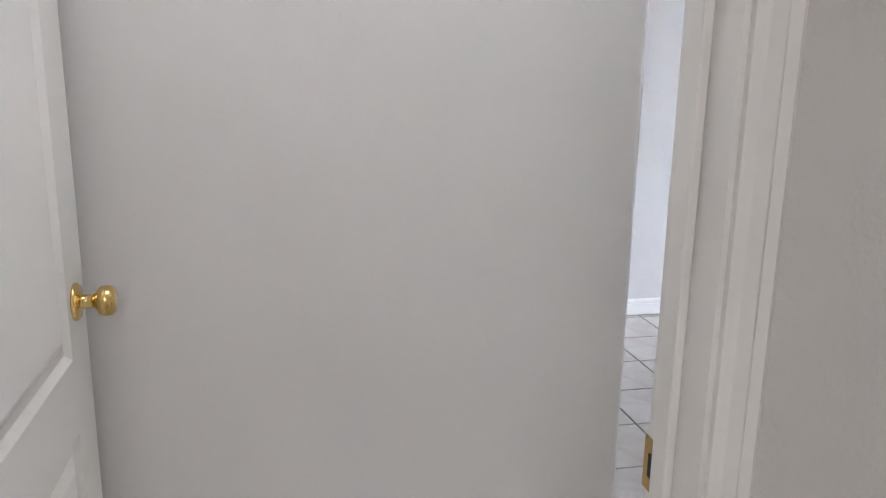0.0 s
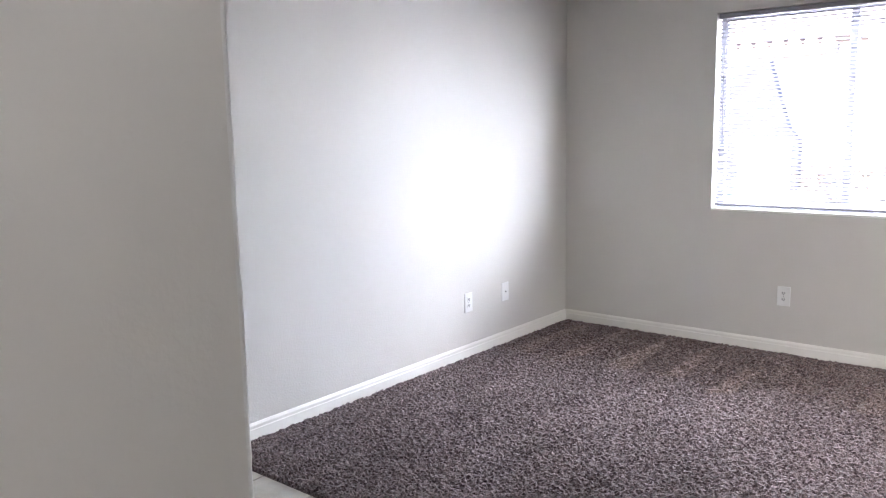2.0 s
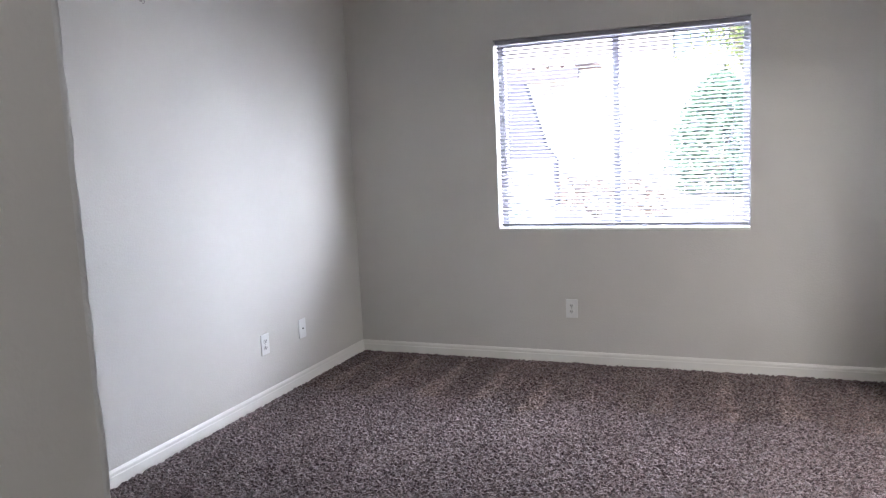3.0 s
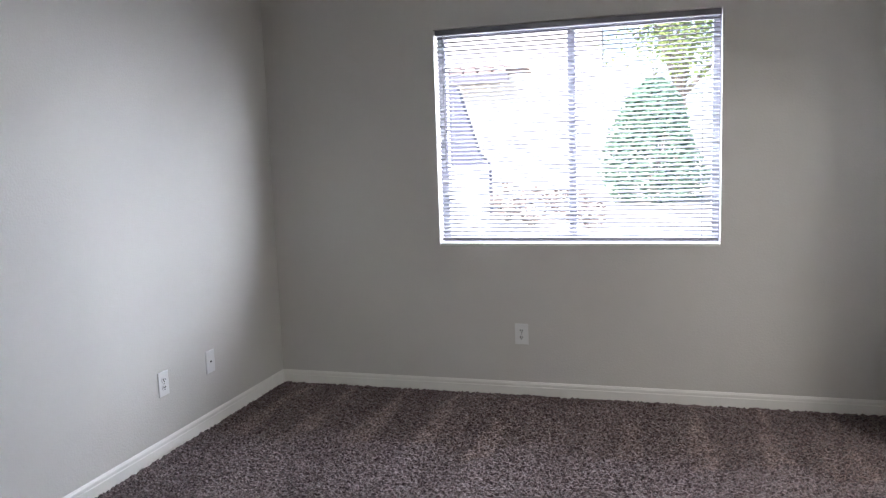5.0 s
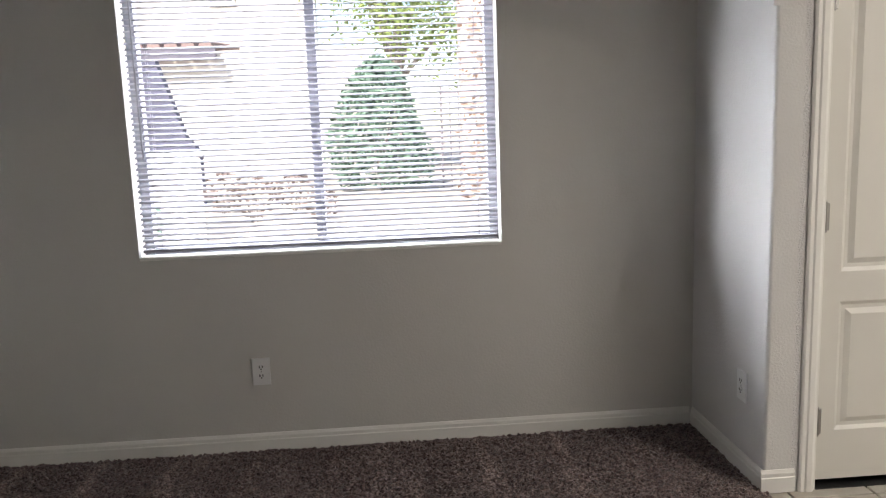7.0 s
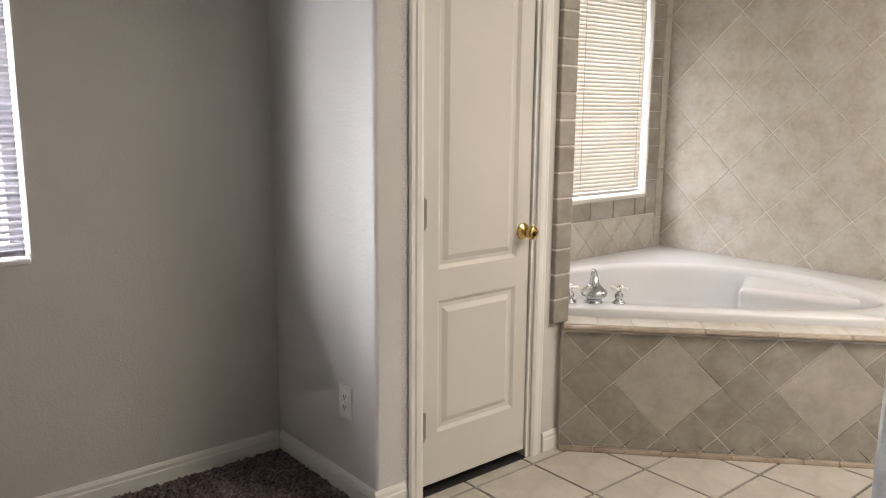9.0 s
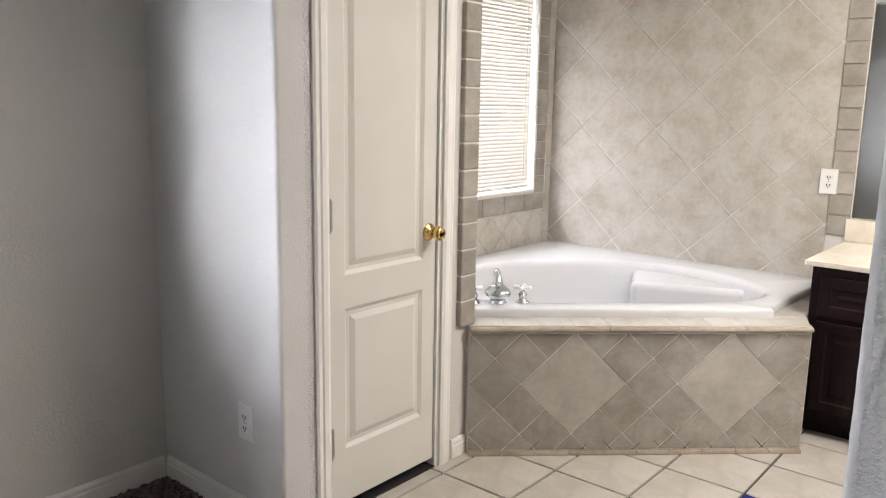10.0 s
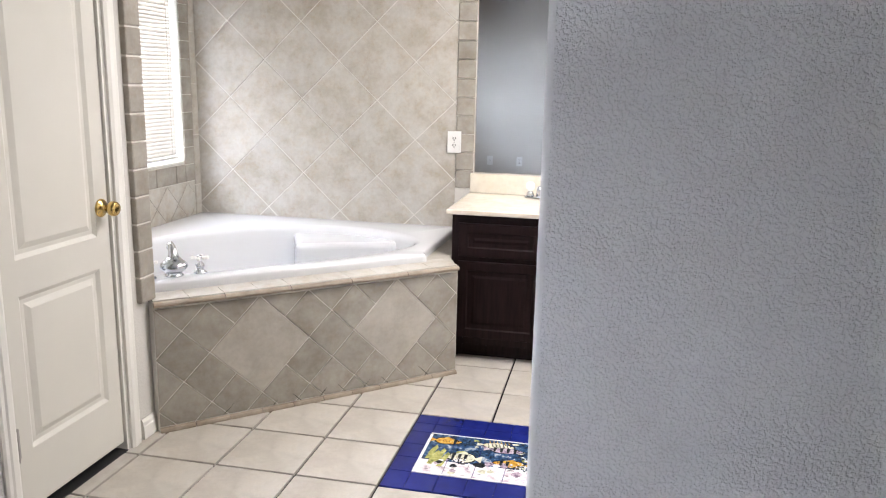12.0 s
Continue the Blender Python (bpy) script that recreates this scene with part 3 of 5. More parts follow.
def entry_door():
    """The open room door, its free edge pointing into the room."""
    w, h = 0.735, 2.03
    d = empty("entry_door", (JX - 0.004, -0.312, 0.010), "white two-panel bedroom door standing open", "door")
    part("leaf", door_leaf(w, h, 0.035, [(0.11, w - 0.11, 0.215, 0.66), (0.11, w - 0.11, 0.79, h - 0.12)]), DOOR, d)
    knob(d, Matrix.Translation((w - 0.062, 0, 0.877)) @ pose(0, 0, 0, 90), "round brass door knob")
    for z in (0.25, 1.02, 1.80):
        hinge(d, 0.000, 0.040, z, BRASS)
    d.matrix_basis = pose(JX - 0.004, -0.312, 0.010, 0, 0, 180)
    return d


entry_door()


def entry_frame():
    f = empty("trim_entry_door", (0, 0, 0), "white painted entry door frame with casing", "door casing", "structure")
    for y0, y1 in ((JY0 - 0.018, JY0), (JY1, JY1 + 0.018)):
        part("jamb", box(JX - 0.003, JH + 0.003, y0, y1, -0.010, 2.058), TRIM, f)
    part("head_jamb", box(JX - 0.003, JH + 0.003, JY0, JY1, 2.040, 2.058), TRIM, f)
    for y0, y1 in ((JY0, JY0 + 0.011), (JY1 - 0.011, JY1)):
        part("stop", soft(box(-0.604, -0.575, y0, y1, -0.010, 2.040), 0.003), TRIM, f)
    slim = [(p, q * 0.82) for p, q in CASING]
    for x, n in ((JX, -1), (JH, 1)):
        part("side_casing", strip(slim, (x, JY1 + 0.006, -0.010), (0, 0, 1), (n, 0, 0), (0, 1, 0), 2.12), TRIM, f)
        part("side_casing", strip(slim, (x, JY0 - 0.006, -0.010), (0, 0, 1), (n, 0, 0), (0, -1, 0), 2.12), TRIM, f)
        part("head_casing", strip(CASING, (x, JY0, 2.046), (0, 1, 0), (n, 0, 0), (0, 0, 1), JY1 - JY0), TRIM, f)
    s = part("strike_plate", soft(box(JX - 0.008, JX + 0.017, JY1 - 0.0022, JY1 + 0.001, 0.852, 0.910), 0.0008), BRASS, f, "brass strike plate")
    part("latch_hole", box(JX + 0.003, JX + 0.012, JY1 - 0.0028, JY1, 0.868, 0.894), DARK, s)
    return f


entry_frame()


# ---- bath: tub, wall tiles, vanity ----
AX0, AY0, AX1, AY1 = 0.738, 4.540, 1.690, 3.530   # foot of the apron
AL = math.hypot(AX1 - AX0, AY1 - AY0)
AU = Vector(((AX1 - AX0) / AL, (AY1 - AY0) / AL, 0))
AN = Vector((AU.y, -AU.x, 0))                     # out of the apron, towards the room
DECK, RIM = 0.539, 0.577


TUBC = Vector((1.72, 4.50, 0.0))


def tub_at(u, v):
    """Plan point u along the apron and v towards the corner."""
    p = TUBC + AU * u - AN * v
    return p.x, p.y


def tub_outline():
    """Pentagon of the rim: two walls, two short ends and the front lip behind the tiled ledge."""
    x0, y0 = tub_at(-0.70, -0.565)
    x1, y1 = tub_at(0.585, -0.565)
    x2, y2 = 1.778, 3.712
    return [(0.772, 5.306), (0.772, y0 + 0.02), (x0, y0), (x1, y1), (x2, y2), (2.499, 3.690), (2.499, 5.306)]


def ray_out(poly, cx, cy, a):
    """Distance from the centre to the outline in direction a."""
    dx, dy, best = math.cos(a), math.sin(a), 1e9
    for i, p in enumerate(poly):
        q = poly[(i + 1) % len(poly)]
        ex, ey = q[0] - p[0], q[1] - p[1]
        den = dx * ey - dy * ex
        if abs(den) < 1e-9:
            continue
        t = ((p[0] - cx) * ey - (p[1] - cy) * ex) / den
        s = ((p[0] - cx) * dy - (p[1] - cy) * dx) / den
        if t > 0 and -1e-6 <= s <= 1 + 1e-6:
            best = min(best, t)
    return best


def corner_tub():
    tub = empty("corner_bathtub", (1.7, 4.5, 0), "glossy white acrylic corner bathtub in a tiled surround", "bathtub")
    poly = tub_outline()
    (cx, cy), n = tub_at(-0.05, -0.15), 320
    ang = math.atan2(AU.y, AU.x)

    def oval(a):
        """Basin edge: flat along the front, deep towards the corner."""
        c, s = math.cos(a - ang), math.sin(a - ang)
        rb, e = (0.64, 2.0) if s > 0 else (0.30, 2.6)
        return (abs(c / 0.76) ** e + abs(s / rb) ** e) ** (-1 / e)

    rings = []
    for kind, z, k in (("out", DECK + 0.001, 1.0), ("out", RIM - 0.020, 1.0), ("out", RIM - 0.008, 0.997), ("out", RIM - 0.002, 0.990), ("out", RIM, 0.978), ("in", RIM - 0.001, 1.050),
                       ("in", RIM - 0.004, 1.018), ("in", RIM - 0.012, 0.998), ("in", RIM - 0.030, 0.984), ("in", RIM - 0.08, 0.965), ("in", RIM - 0.18, 0.930), ("in", RIM - 0.30, 0.87),
                       ("in", RIM - 0.36, 0.81), ("in", RIM - 0.385, 0.70), ("in", RIM - 0.39, 0.40)):
        ring = []
        for i in range(n):
            a = 2 * math.pi * i / n
            r = ray_out(poly, cx, cy, a)
            r = r * k if kind == "out" else min(oval(a), r - 0.06) * k
            ring.append((cx + r * math.cos(a), cy + r * math.sin(a), z))
        rings.append(ring)
    bm = bmesh.new()
    vs = [[bm.verts.new(p) for p in r] for r in rings]
    for a, b in zip(vs, vs[1:]):
        for i in range(n):
            bm.faces.new((a[i], a[(i + 1) % n], b[(i + 1) % n], b[i]))
    bm.faces.new(vs[-1])
    shell = part("shell", bm, ACRYL, tub, "", True)
    # bench along the far side: its front runs with the apron, its end stands free in the basin
    plan = [tub_at(0.180, 0.12), tub_at(0.715, -0.08), tub_at(0.75, -0.06), tub_at(0.62, 0.33), tub_at(0.30, 0.49)]
    seat = bmesh.new()
    lo = [seat.verts.new((x, y, 0.18)) for x, y in plan]
    hi = [seat.verts.new((x, y, RIM - 0.042)) for x, y in plan]
    for i in range(5):
        seat.faces.new((lo[i], lo[(i + 1) % 5], hi[(i + 1) % 5], hi[i]))
    seat.faces.new(hi)
    bmesh.ops.recalc_face_normals(seat, faces=seat.faces[:])
    soft(seat, 0.030, 5)
    so = part("seat", seat, ACRYL, tub, "moulded seat inside the tub")
    part("overflow", lathe([(0.035, 0), (0.035, 0.006), (0.02, 0.010)], 20, None, plane_at((1.36, 5.0, 0.42), (0.7, 0.7, 0), (0, 0, 1))), CHROME, tub, "chrome overflow cap")
    for ob in (shell, so):
        ob.matrix_basis = Matrix.Translation((-1.7, -4.5, 0)) @ ob.matrix_basis
    for ob in tub.children:
        if ob.name.startswith("overflow"):
            ob.location = (-1.7, -4.5, 0)
    return tub


corner_tub()


def faucet(at, turn):
    f = empty("tub_faucet", at, "polished chrome swan-neck tub spout on the rim", "faucet")
    part("base", lathe([(0.040, 0), (0.040, 0.006), (0.036, 0.010), (0.033, 0.016), (0.038, 0.020), (0.052, 0.030), (0.058, 0.042), (0.054, 0.054), (0.042, 0.064), (0.032, 0.072), (0.026, 0.080)], 28), CHROME, f, "", True)
    pts = [(0, 0, 0.066), (0.002, 0, 0.088), (0.010, 0, 0.108), (0.024, 0, 0.122), (0.042, 0, 0.127), (0.060, 0, 0.120), (0.070, 0, 0.106)]
    part("spout", tube(pts, [0.030, 0.022, 0.017, 0.0145, 0.013, 0.0125, 0.012], 18), CHROME, f, "", True)
    part("diverter", lathe([(0.006, 0.03), (0.006, 0.05), (0.009, 0.054), (0.009, 0.062), (0.004, 0.065)], 12, None, Matrix.Translation((-0.03, 0, 0.03))), CHROME, f, "", True)
    f.matrix_basis = pose(*at, 0, 0, turn)
    return f


def cross_handle(at, turn):
    h = empty("tub_valve_handle", at, "white porcelain cross handle on a chrome base", "faucet handle", "", "handles beside the tub spout")
    part("base", lathe([(0.030, 0), (0.030, 0.005), (0.025, 0.010), (0.014, 0.018), (0.019, 0.030), (0.019, 0.040), (0.010, 0.050), (0.010, 0.058)], 22), CHROME, h, "", True)
    for k in range(4):
        a = math.pi / 2 * k
        d = Vector((math.cos(a), math.sin(a), 0))
        part("arm", tube([d * 0.004 + Vector((0, 0, 0.066)), d * 0.020 + Vector((0, 0, 0.067)), d * 0.031 + Vector((0, 0, 0.068)), d * 0.038 + Vector((0, 0, 0.068))], [0.007, 0.0065, 0.009, 0.006], 12), PORC, h, "white porcelain arm", True)
    part("cap", lathe([(0.011, 0.055), (0.013, 0.066), (0.011, 0.075), (0.005, 0.079)], 16), CHROME, h, "", True)
    h.matrix_basis = pose(*at, 0, 0, turn)
    return h


SPOUT = (0.998, 4.600)
faucet((SPOUT[0], SPOUT[1], RIM - 0.001), 44)
cross_handle((1.070, 4.522, RIM - 0.001), 20)
cross_handle((0.920, 4.668, RIM - 0.001), 35)


CRACK = material("dark_broken_grout", (0.06, 0.05, 0.045), 0.9)[0]


def surround():
    """Core of the apron and the tiled deck edge."""
    s = empty("tub_surround", (0, 0, 0), "tub apron of grey stone tiles with two pale diamonds", "tub surround")
    bm = bmesh.new()
    pts = [(AX0, AY0), (AX1, AY1), (AX1 + 0.06, AY1 + 0.058), (AX1 + 0.06, AY1 + 0.12), (AX0 + 0.04, AY0 + 0.06)]
    lo = [bm.verts.new((x, y, -0.010)) for x, y in pts]
    hi = [bm.verts.new((x, y, DECK - 0.004)) for x, y in pts]
    k = len(pts)
    for i in range(k):
        bm.faces.new((lo[i], lo[(i + 1) % k], hi[(i + 1) % k], hi[i]))
    bm.faces.new(hi)
    bm.faces.new(lo[::-1])
    bmesh.ops.recalc_face_normals(bm, faces=bm.faces[:])
    part("core", bm, GROUT_L, s)
    m = plane_at((AX0, AY0, 0), AU, (0, 0, 1))
    hd, cz, c1 = 0.1065, 0.300, 0.422                # half diagonal of a small tile, first big diamond
    top = DECK - 0.030
    big = [(c1, cz), (c1 + 6 * hd, cz)]

    def diamond(c, r):
        return [(c[0], c[1] - r), (c[0] + r, c[1]), (c[0], c[1] + r), (c[0] - r, c[1])]

    for c in big:
        p = in_rect(diamond(c, 2 * hd), 0.0, AL, 0.018, top)
        tile_at("diamond_tile", tile_mesh(p, 0.0035, 0.0045, 0.001), PALET, s, m)["label"] = "large pale diamond tile"
    for i in range(-6, 16):
        for j in range(-4, 5):
            if (i + j) % 2 == 0:
                continue
            c = (c1 + i * hd, cz + j * hd)
            if any(abs(c[0] - b[0]) + abs(c[1] - b[1]) < 2 * hd - 0.01 for b in big):
                continue
            p = in_rect(diamond(c, hd), 0.0, AL, 0.018, top)
            q = tile_mesh(p, 0.003, 0.004, 0.001) if len(p) > 2 else None
            if q:
                tile_at("tile", q, GREYT, s, m)
    bm = bmesh.new()
    ring = [(1.60, 3.64), (AX1 + 0.012, AY1 + 0.012), (1.86, 3.603), (BX - 0.003, 3.603), (BX - 0.003, 3.77), (1.72, 3.77)]
    lo = [bm.verts.new((x, y, 0.30)) for x, y in ring]
    hi = [bm.verts.new((x, y, DECK)) for x, y in ring]
    for i in range(6):
        bm.faces.new((lo[i], lo[(i + 1) % 6], hi[(i + 1) % 6], hi[i]))
    bm.faces.new(hi)
    bmesh.ops.recalc_face_normals(bm, faces=bm.faces[:])
    part("deck_end", bm, PALET, s, "pale tiled deck beside the vanity")
    # short return at the vanity end
    m2 = plane_at((AX1 + 0.001, AY1, 0), (0.72, 0.69, 0), (0, 0, 1))
    for z0, z1 in ((0.018, 0.16), (0.16, 0.32), (0.32, top)):
        tile_at("tile", tile_mesh([(0.004, z0), (0.080, z0), (0.080, z1), (0.004, z1)], 0.006, 0.004), GREYT, s, m2)
    # rounded nosing along the top and pencil trim along the floor
    n, piece = 10, AL / 10
    for i in range(n):
        o = Vector((AX0, AY0, 0)) + AU * (i * piece + 0.0015)
        prof = [(-0.150, DECK - 0.006), (-0.150, DECK + 0.003), (-0.003, DECK + 0.003), (-0.001, DECK + 0.001), (-0.001, DECK - 0.006)]
        part("ledge_tile", strip(prof, o, AU, AN, (0, 0, 1), piece - 0.002), WALLT, s, "pale tile on the tub ledge")
        prof = [(0.001, DECK - 0.022), (0.001, DECK - 0.001), (0.009, DECK - 0.001), (0.017, DECK - 0.004), (0.021, DECK - 0.010), (0.020, DECK - 0.016), (0.014, DECK - 0.021), (0.008, DECK - 0.023)]
        if i % 2 == 0:
            part("edge_tile", strip(prof, o, AU, AN, (0, 0, 1), 2 * piece - 0.003), NOSE, s, "tan bullnose edge tile")
        prof = [(0, -0.008), (0.017, -0.008), (0.019, 0.004), (0.015, 0.013), (0.004, 0.017), (0, 0.017)]
        part("foot_tile", strip(prof, o, AU, AN, (0, 0, 1), piece - 0.003), NOSE, s, "tan pencil trim tile")
    # broken grout along the foot
    rnd = random.Random(21)
    for m0, k in ((0, 1), (1, -1), (2, 1), (2, -1), (3, 1), (3, -1), (4, -1), (4, 1), (5, 1)):
        u0 = (c1 + k * (-cz + 0.024) + (2 * m0 - 3) * hd) % AL
        ln, wd, z0 = rnd.uniform(0.015, 0.055), rnd.uniform(0.0016, 0.0030), 0.019
        pts = []
        for q in range(5):
            pts.append((u0 + k * ln * q / 4 + rnd.uniform(-0.0016, 0.0016), z0 + ln * q / 4))
        bm = bmesh.new()
        lo = [bm.verts.new((u - wd * (1 - abs(q - 1.5) / 4), z, 0.0048)) for q, (u, z) in enumerate(pts)]
        hi = [bm.verts.new((u + wd * (1 - abs(q - 1.5) / 4), z, 0.0048)) for q, (u, z) in enumerate(pts)]
        for q in range(4):
            bm.faces.new((lo[q], hi[q], hi[q + 1], lo[q + 1]))
        tile_at("crack", bm, CRACK, s, m)
    return s


surround()


def wall_tiling():
    """Diagonal tiles on the mirror wall with a column of small border tiles."""
    g = empty("tile_wall_mirror_side", (0, 0, 0), "wall of beige tiles laid diagonally behind the tub", "wall tiles", "structure")
    y0, y1, z0, z1 = 3.712, BY - 0.001, 0.40, H - 0.005
    part("grout", box(BX - 0.004, BX - 0.0005, 3.606, y1, z0, z1), GROUT_L, g)
    m = plane_at((BX - 0.004, 0, 0), (0, -1, 0), (0, 0, 1))
    r, rz = 0.2285, 0.2175
    for i in range(-8, 9):
        for j in range(-6, 7):
            if (i + j) % 2 == 0:
                continue
            cy, cz = -(4.410 + i * r), 1.498 + j * rz
            d = [(cy, cz - rz), (cy + r, cz), (cy, cz + rz), (cy - r, cz)]
            p = in_rect(d, -y1, -y0, z0, z1)
            q = tile_mesh(p, 0.0035, 0.0062, 0.0012) if len(p) > 2 else None
            if q:
                tile_at("tile", q, WALLT, g, m)
    z = 0.80
    while z < z1 - 0.06:
        h = 0.102
        q = tile_mesh([(-3.715, z), (-3.609, z), (-3.609, min(z + h, z1)), (-3.715, min(z + h, z1))], 0.010, 0.004, 0.003)
        tile_at("border_tile", q, GREYT, g, m)
        z += h
    g2 = empty("tile_wall_window_side", (0, 0, 0), "beige and grey tiles around the bathroom window", "wall tiles", "structure")
    yb = BY - 0.004
    part("grout", box(0.772, VX0, yb, BY - 0.0005, 0.40, H - 0.005), GROUT_L, g2)
    part("grout", box(VX1, BX - 0.013, yb, BY - 0.0005, 0.40, H - 0.005), GROUT_L, g2)
    part("grout", box(VX0, VX1, yb, BY - 0.0005, 0.40, WZ0), GROUT_L, g2)
    m = plane_at((0, yb, 0), (1, 0, 0), (0, 0, 1))
    # border tiles beside and under the window
    for x in (VX1 + 0.002, VX0 - 0.107):
        z = WZ0 - 0.112
        while z < H - 0.05:
            q = tile_mesh([(x, z), (x + 0.105, z), (x + 0.105, min(z + 0.102, H)), (x, min(z + 0.102, H))], 0.008, 0.004)
            tile_at("border_tile", q, GREYT, g2, m)
            z += 0.102
    x = VX0
    while x < VX1 - 0.01:
        xe = min(x + 0.205, VX1)
        tile_at("border_tile", tile_mesh([(x, WZ0 - 0.112), (xe, WZ0 - 0.112), (xe, WZ0 - 0.006), (x, WZ0 - 0.006)], 0.008, 0.004), GREYT, g2, m)
        x = xe
    rr = 0.112
    for i in range(-2, 16):
        for j in range(-2, 3):
            if (i + j) % 2:
                continue
            c = (0.78 + i * rr, 0.66 + j * rr)
            d = [(c[0], c[1] - rr), (c[0] + rr, c[1]), (c[0], c[1] + rr), (c[0] - rr, c[1])]
            p = in_rect(d, 0.775, VX1 + 0.108, 0.45, WZ0 - 0.113)
            q = tile_mesh(p, 0.003, 0.004, 0.001) if len(p) > 2 else None
            if q:
                tile_at("tile", q, WALLT, g2, m)
    z = 0.45
    while z < H - 0.05:
        z2 = min(z + 0.30, H)
        tile_at("tile", tile_mesh([(VX1 + 0.108, z), (BX - 0.013, z), (BX - 0.013, z2), (VX1 + 0.108, z2)], 0.008, 0.004), WALLT, g2, m)
        z = z2
    return g


wall_tiling()


def post_tiles():
    """Bullnose tiles that end the tub wall beside the closet door."""
    g = empty("tile_border_closet_end", (0, 0, 0), "column of grey bullnose tiles beside the closet door", "wall tiles", "structure")
    z, k = 0.541, 0
    while z < H - 0.05:
        z2 = min(z + 0.102, H - 0.002)
        bm = soft(box(0.686, 0.780, YD - 0.022, YD + 0.085, z + 0.002, z2 - 0.002), 0.006, 2)
        part("border_tile", bm, GREYT, g)
        z = z2
        k += 1
    part("grout", box(0.689, 0.776, YD - 0.018, YD + 0.080, 0.543, H - 0.004), GROUT_L, g)
    return g


post_tiles()
outlet((BX - 0.014, 3.722, 1.060), (-1, 0, 0))


def vanity():
    """Dark cabinet under the counter: side, face frame, drawer front and doors."""
    x0, y1, y0, top = 1.885, 3.600, 2.10, 0.752
    v = empty("bathroom_vanity", (x0, y0, 0), "dark espresso wooden vanity cabinet with panelled fronts", "vanity cabinet")
    loc = Matrix.Translation((-x0, -y0, 0))

    def add(nm, bm, lab=""):
        bm.transform(loc)
        return part(nm, bm, ESPR, v, lab)

    add("body", soft(box(x0 + 0.018, BX - 0.002, y0, y1, 0.085, top), 0.002))
    add("toe_kick", box(x0 + 0.075, BX - 0.01, y0 + 0.01, y1 - 0.004, -0.004, 0.086))
    add("face_frame", soft(box(x0, x0 + 0.019, y0, y1, 0.085, top), 0.002))
    y = y1 - 0.038
    while y - 0.42 > y0:
        for z0, z1, nm in ((0.545, 0.712, "drawer_front"), (0.125, 0.520, "cabinet_door")):
            bm = box(x0 - 0.018, x0 - 0.001, y - 0.42, y, z0, z1)
            f = [f for f in bm.faces if f.calc_center_median().x < x0 - 0.017]
            soft(bm, 0.003, 2, lambda e: all(q.co.x < x0 - 0.017 for q in e.verts))
            bm.normal_update()
            f = [min(bm.faces, key=lambda q: (round(q.calc_center_median().x, 4), -q.calc_area()))]
            for th, dp in ((0.040, 0.0), (0.007, -0.006), (0.020, 0.0), (0.014, 0.004)):
                bmesh.ops.inset_individual(bm, faces=f, thickness=th, depth=dp, use_even_offset=True)
            add(nm, bm)
        y -= 0.455
    return v


vanity()


def counter():
    x0, y1, y0, z = 1.858, 3.628, 2.07, 0.778
    c = empty("vanity_countertop", (x0, y0, z), "cream cultured marble countertop with backsplash on the vanity", "countertop")
    loc = Matrix.Translation((-x0, -y0, -z))
    bm = soft(box(x0, BX - 0.003, y0, y1, z - 0.024, z), 0.005, 3)
    bm.transform(loc)
    part("top", bm, CULT, c)
    bm = soft(box(BX - 0.024, BX - 0.004, y0, y1 - 0.002, z + 0.0005, 0.888), 0.004, 2)
    bm.transform(loc)
    part("backsplash", bm, CULT, c)
    return c


counter()


def mirror():
    y1, y0, z0, z1 = 3.604, 2.12, 0.894, 1.965
    m = empty("wall_mirror", (BX, y0, z0), "large frameless wall mirror above the vanity", "mirror")
    loc = Matrix.Translation((-BX, -y0, -z0))
    bm = soft(box(BX - 0.008, BX - 0.002, y0, y1, z0, z1), 0.0015, 1)
    bm.transform(loc)
    part("glass", bm, MIRROR, m)
    return m


mirror()


def basin_faucet(at):
    f = empty("basin_faucet", at, "chrome basin faucet with clear knob handles", "faucet")
    part("deck_plate", soft(box(-0.028, 0.028, -0.085, 0.085, 0, 0.012), 0.006, 2), CHROME, f)
    part("spout", soft(tube([(0, 0, 0.008), (-0.01, 0, 0.045), (-0.05, 0, 0.060), (-0.11, 0, 0.050)], [0.024, 0.022, 0.016, 0.013], 14), 0.001, 1), CHROME, f, "", True)
    for s in (-1, 1):
        part("stem", lathe([(0.022, 0.01), (0.020, 0.028), (0.012, 0.040)], 16, None, Matrix.Translation((0, s * 0.055, 0))), CHROME, f, "", True)
        part("handle", lathe([(0.012, 0.038), (0.024, 0.052), (0.027, 0.068), (0.022, 0.084), (0.010, 0.090)], 10, None, Matrix.Translation((0, s * 0.055, 0))), PORC, f, "clear acrylic knob")
    return f


basin_faucet((2.395, 3.215, 0.778))


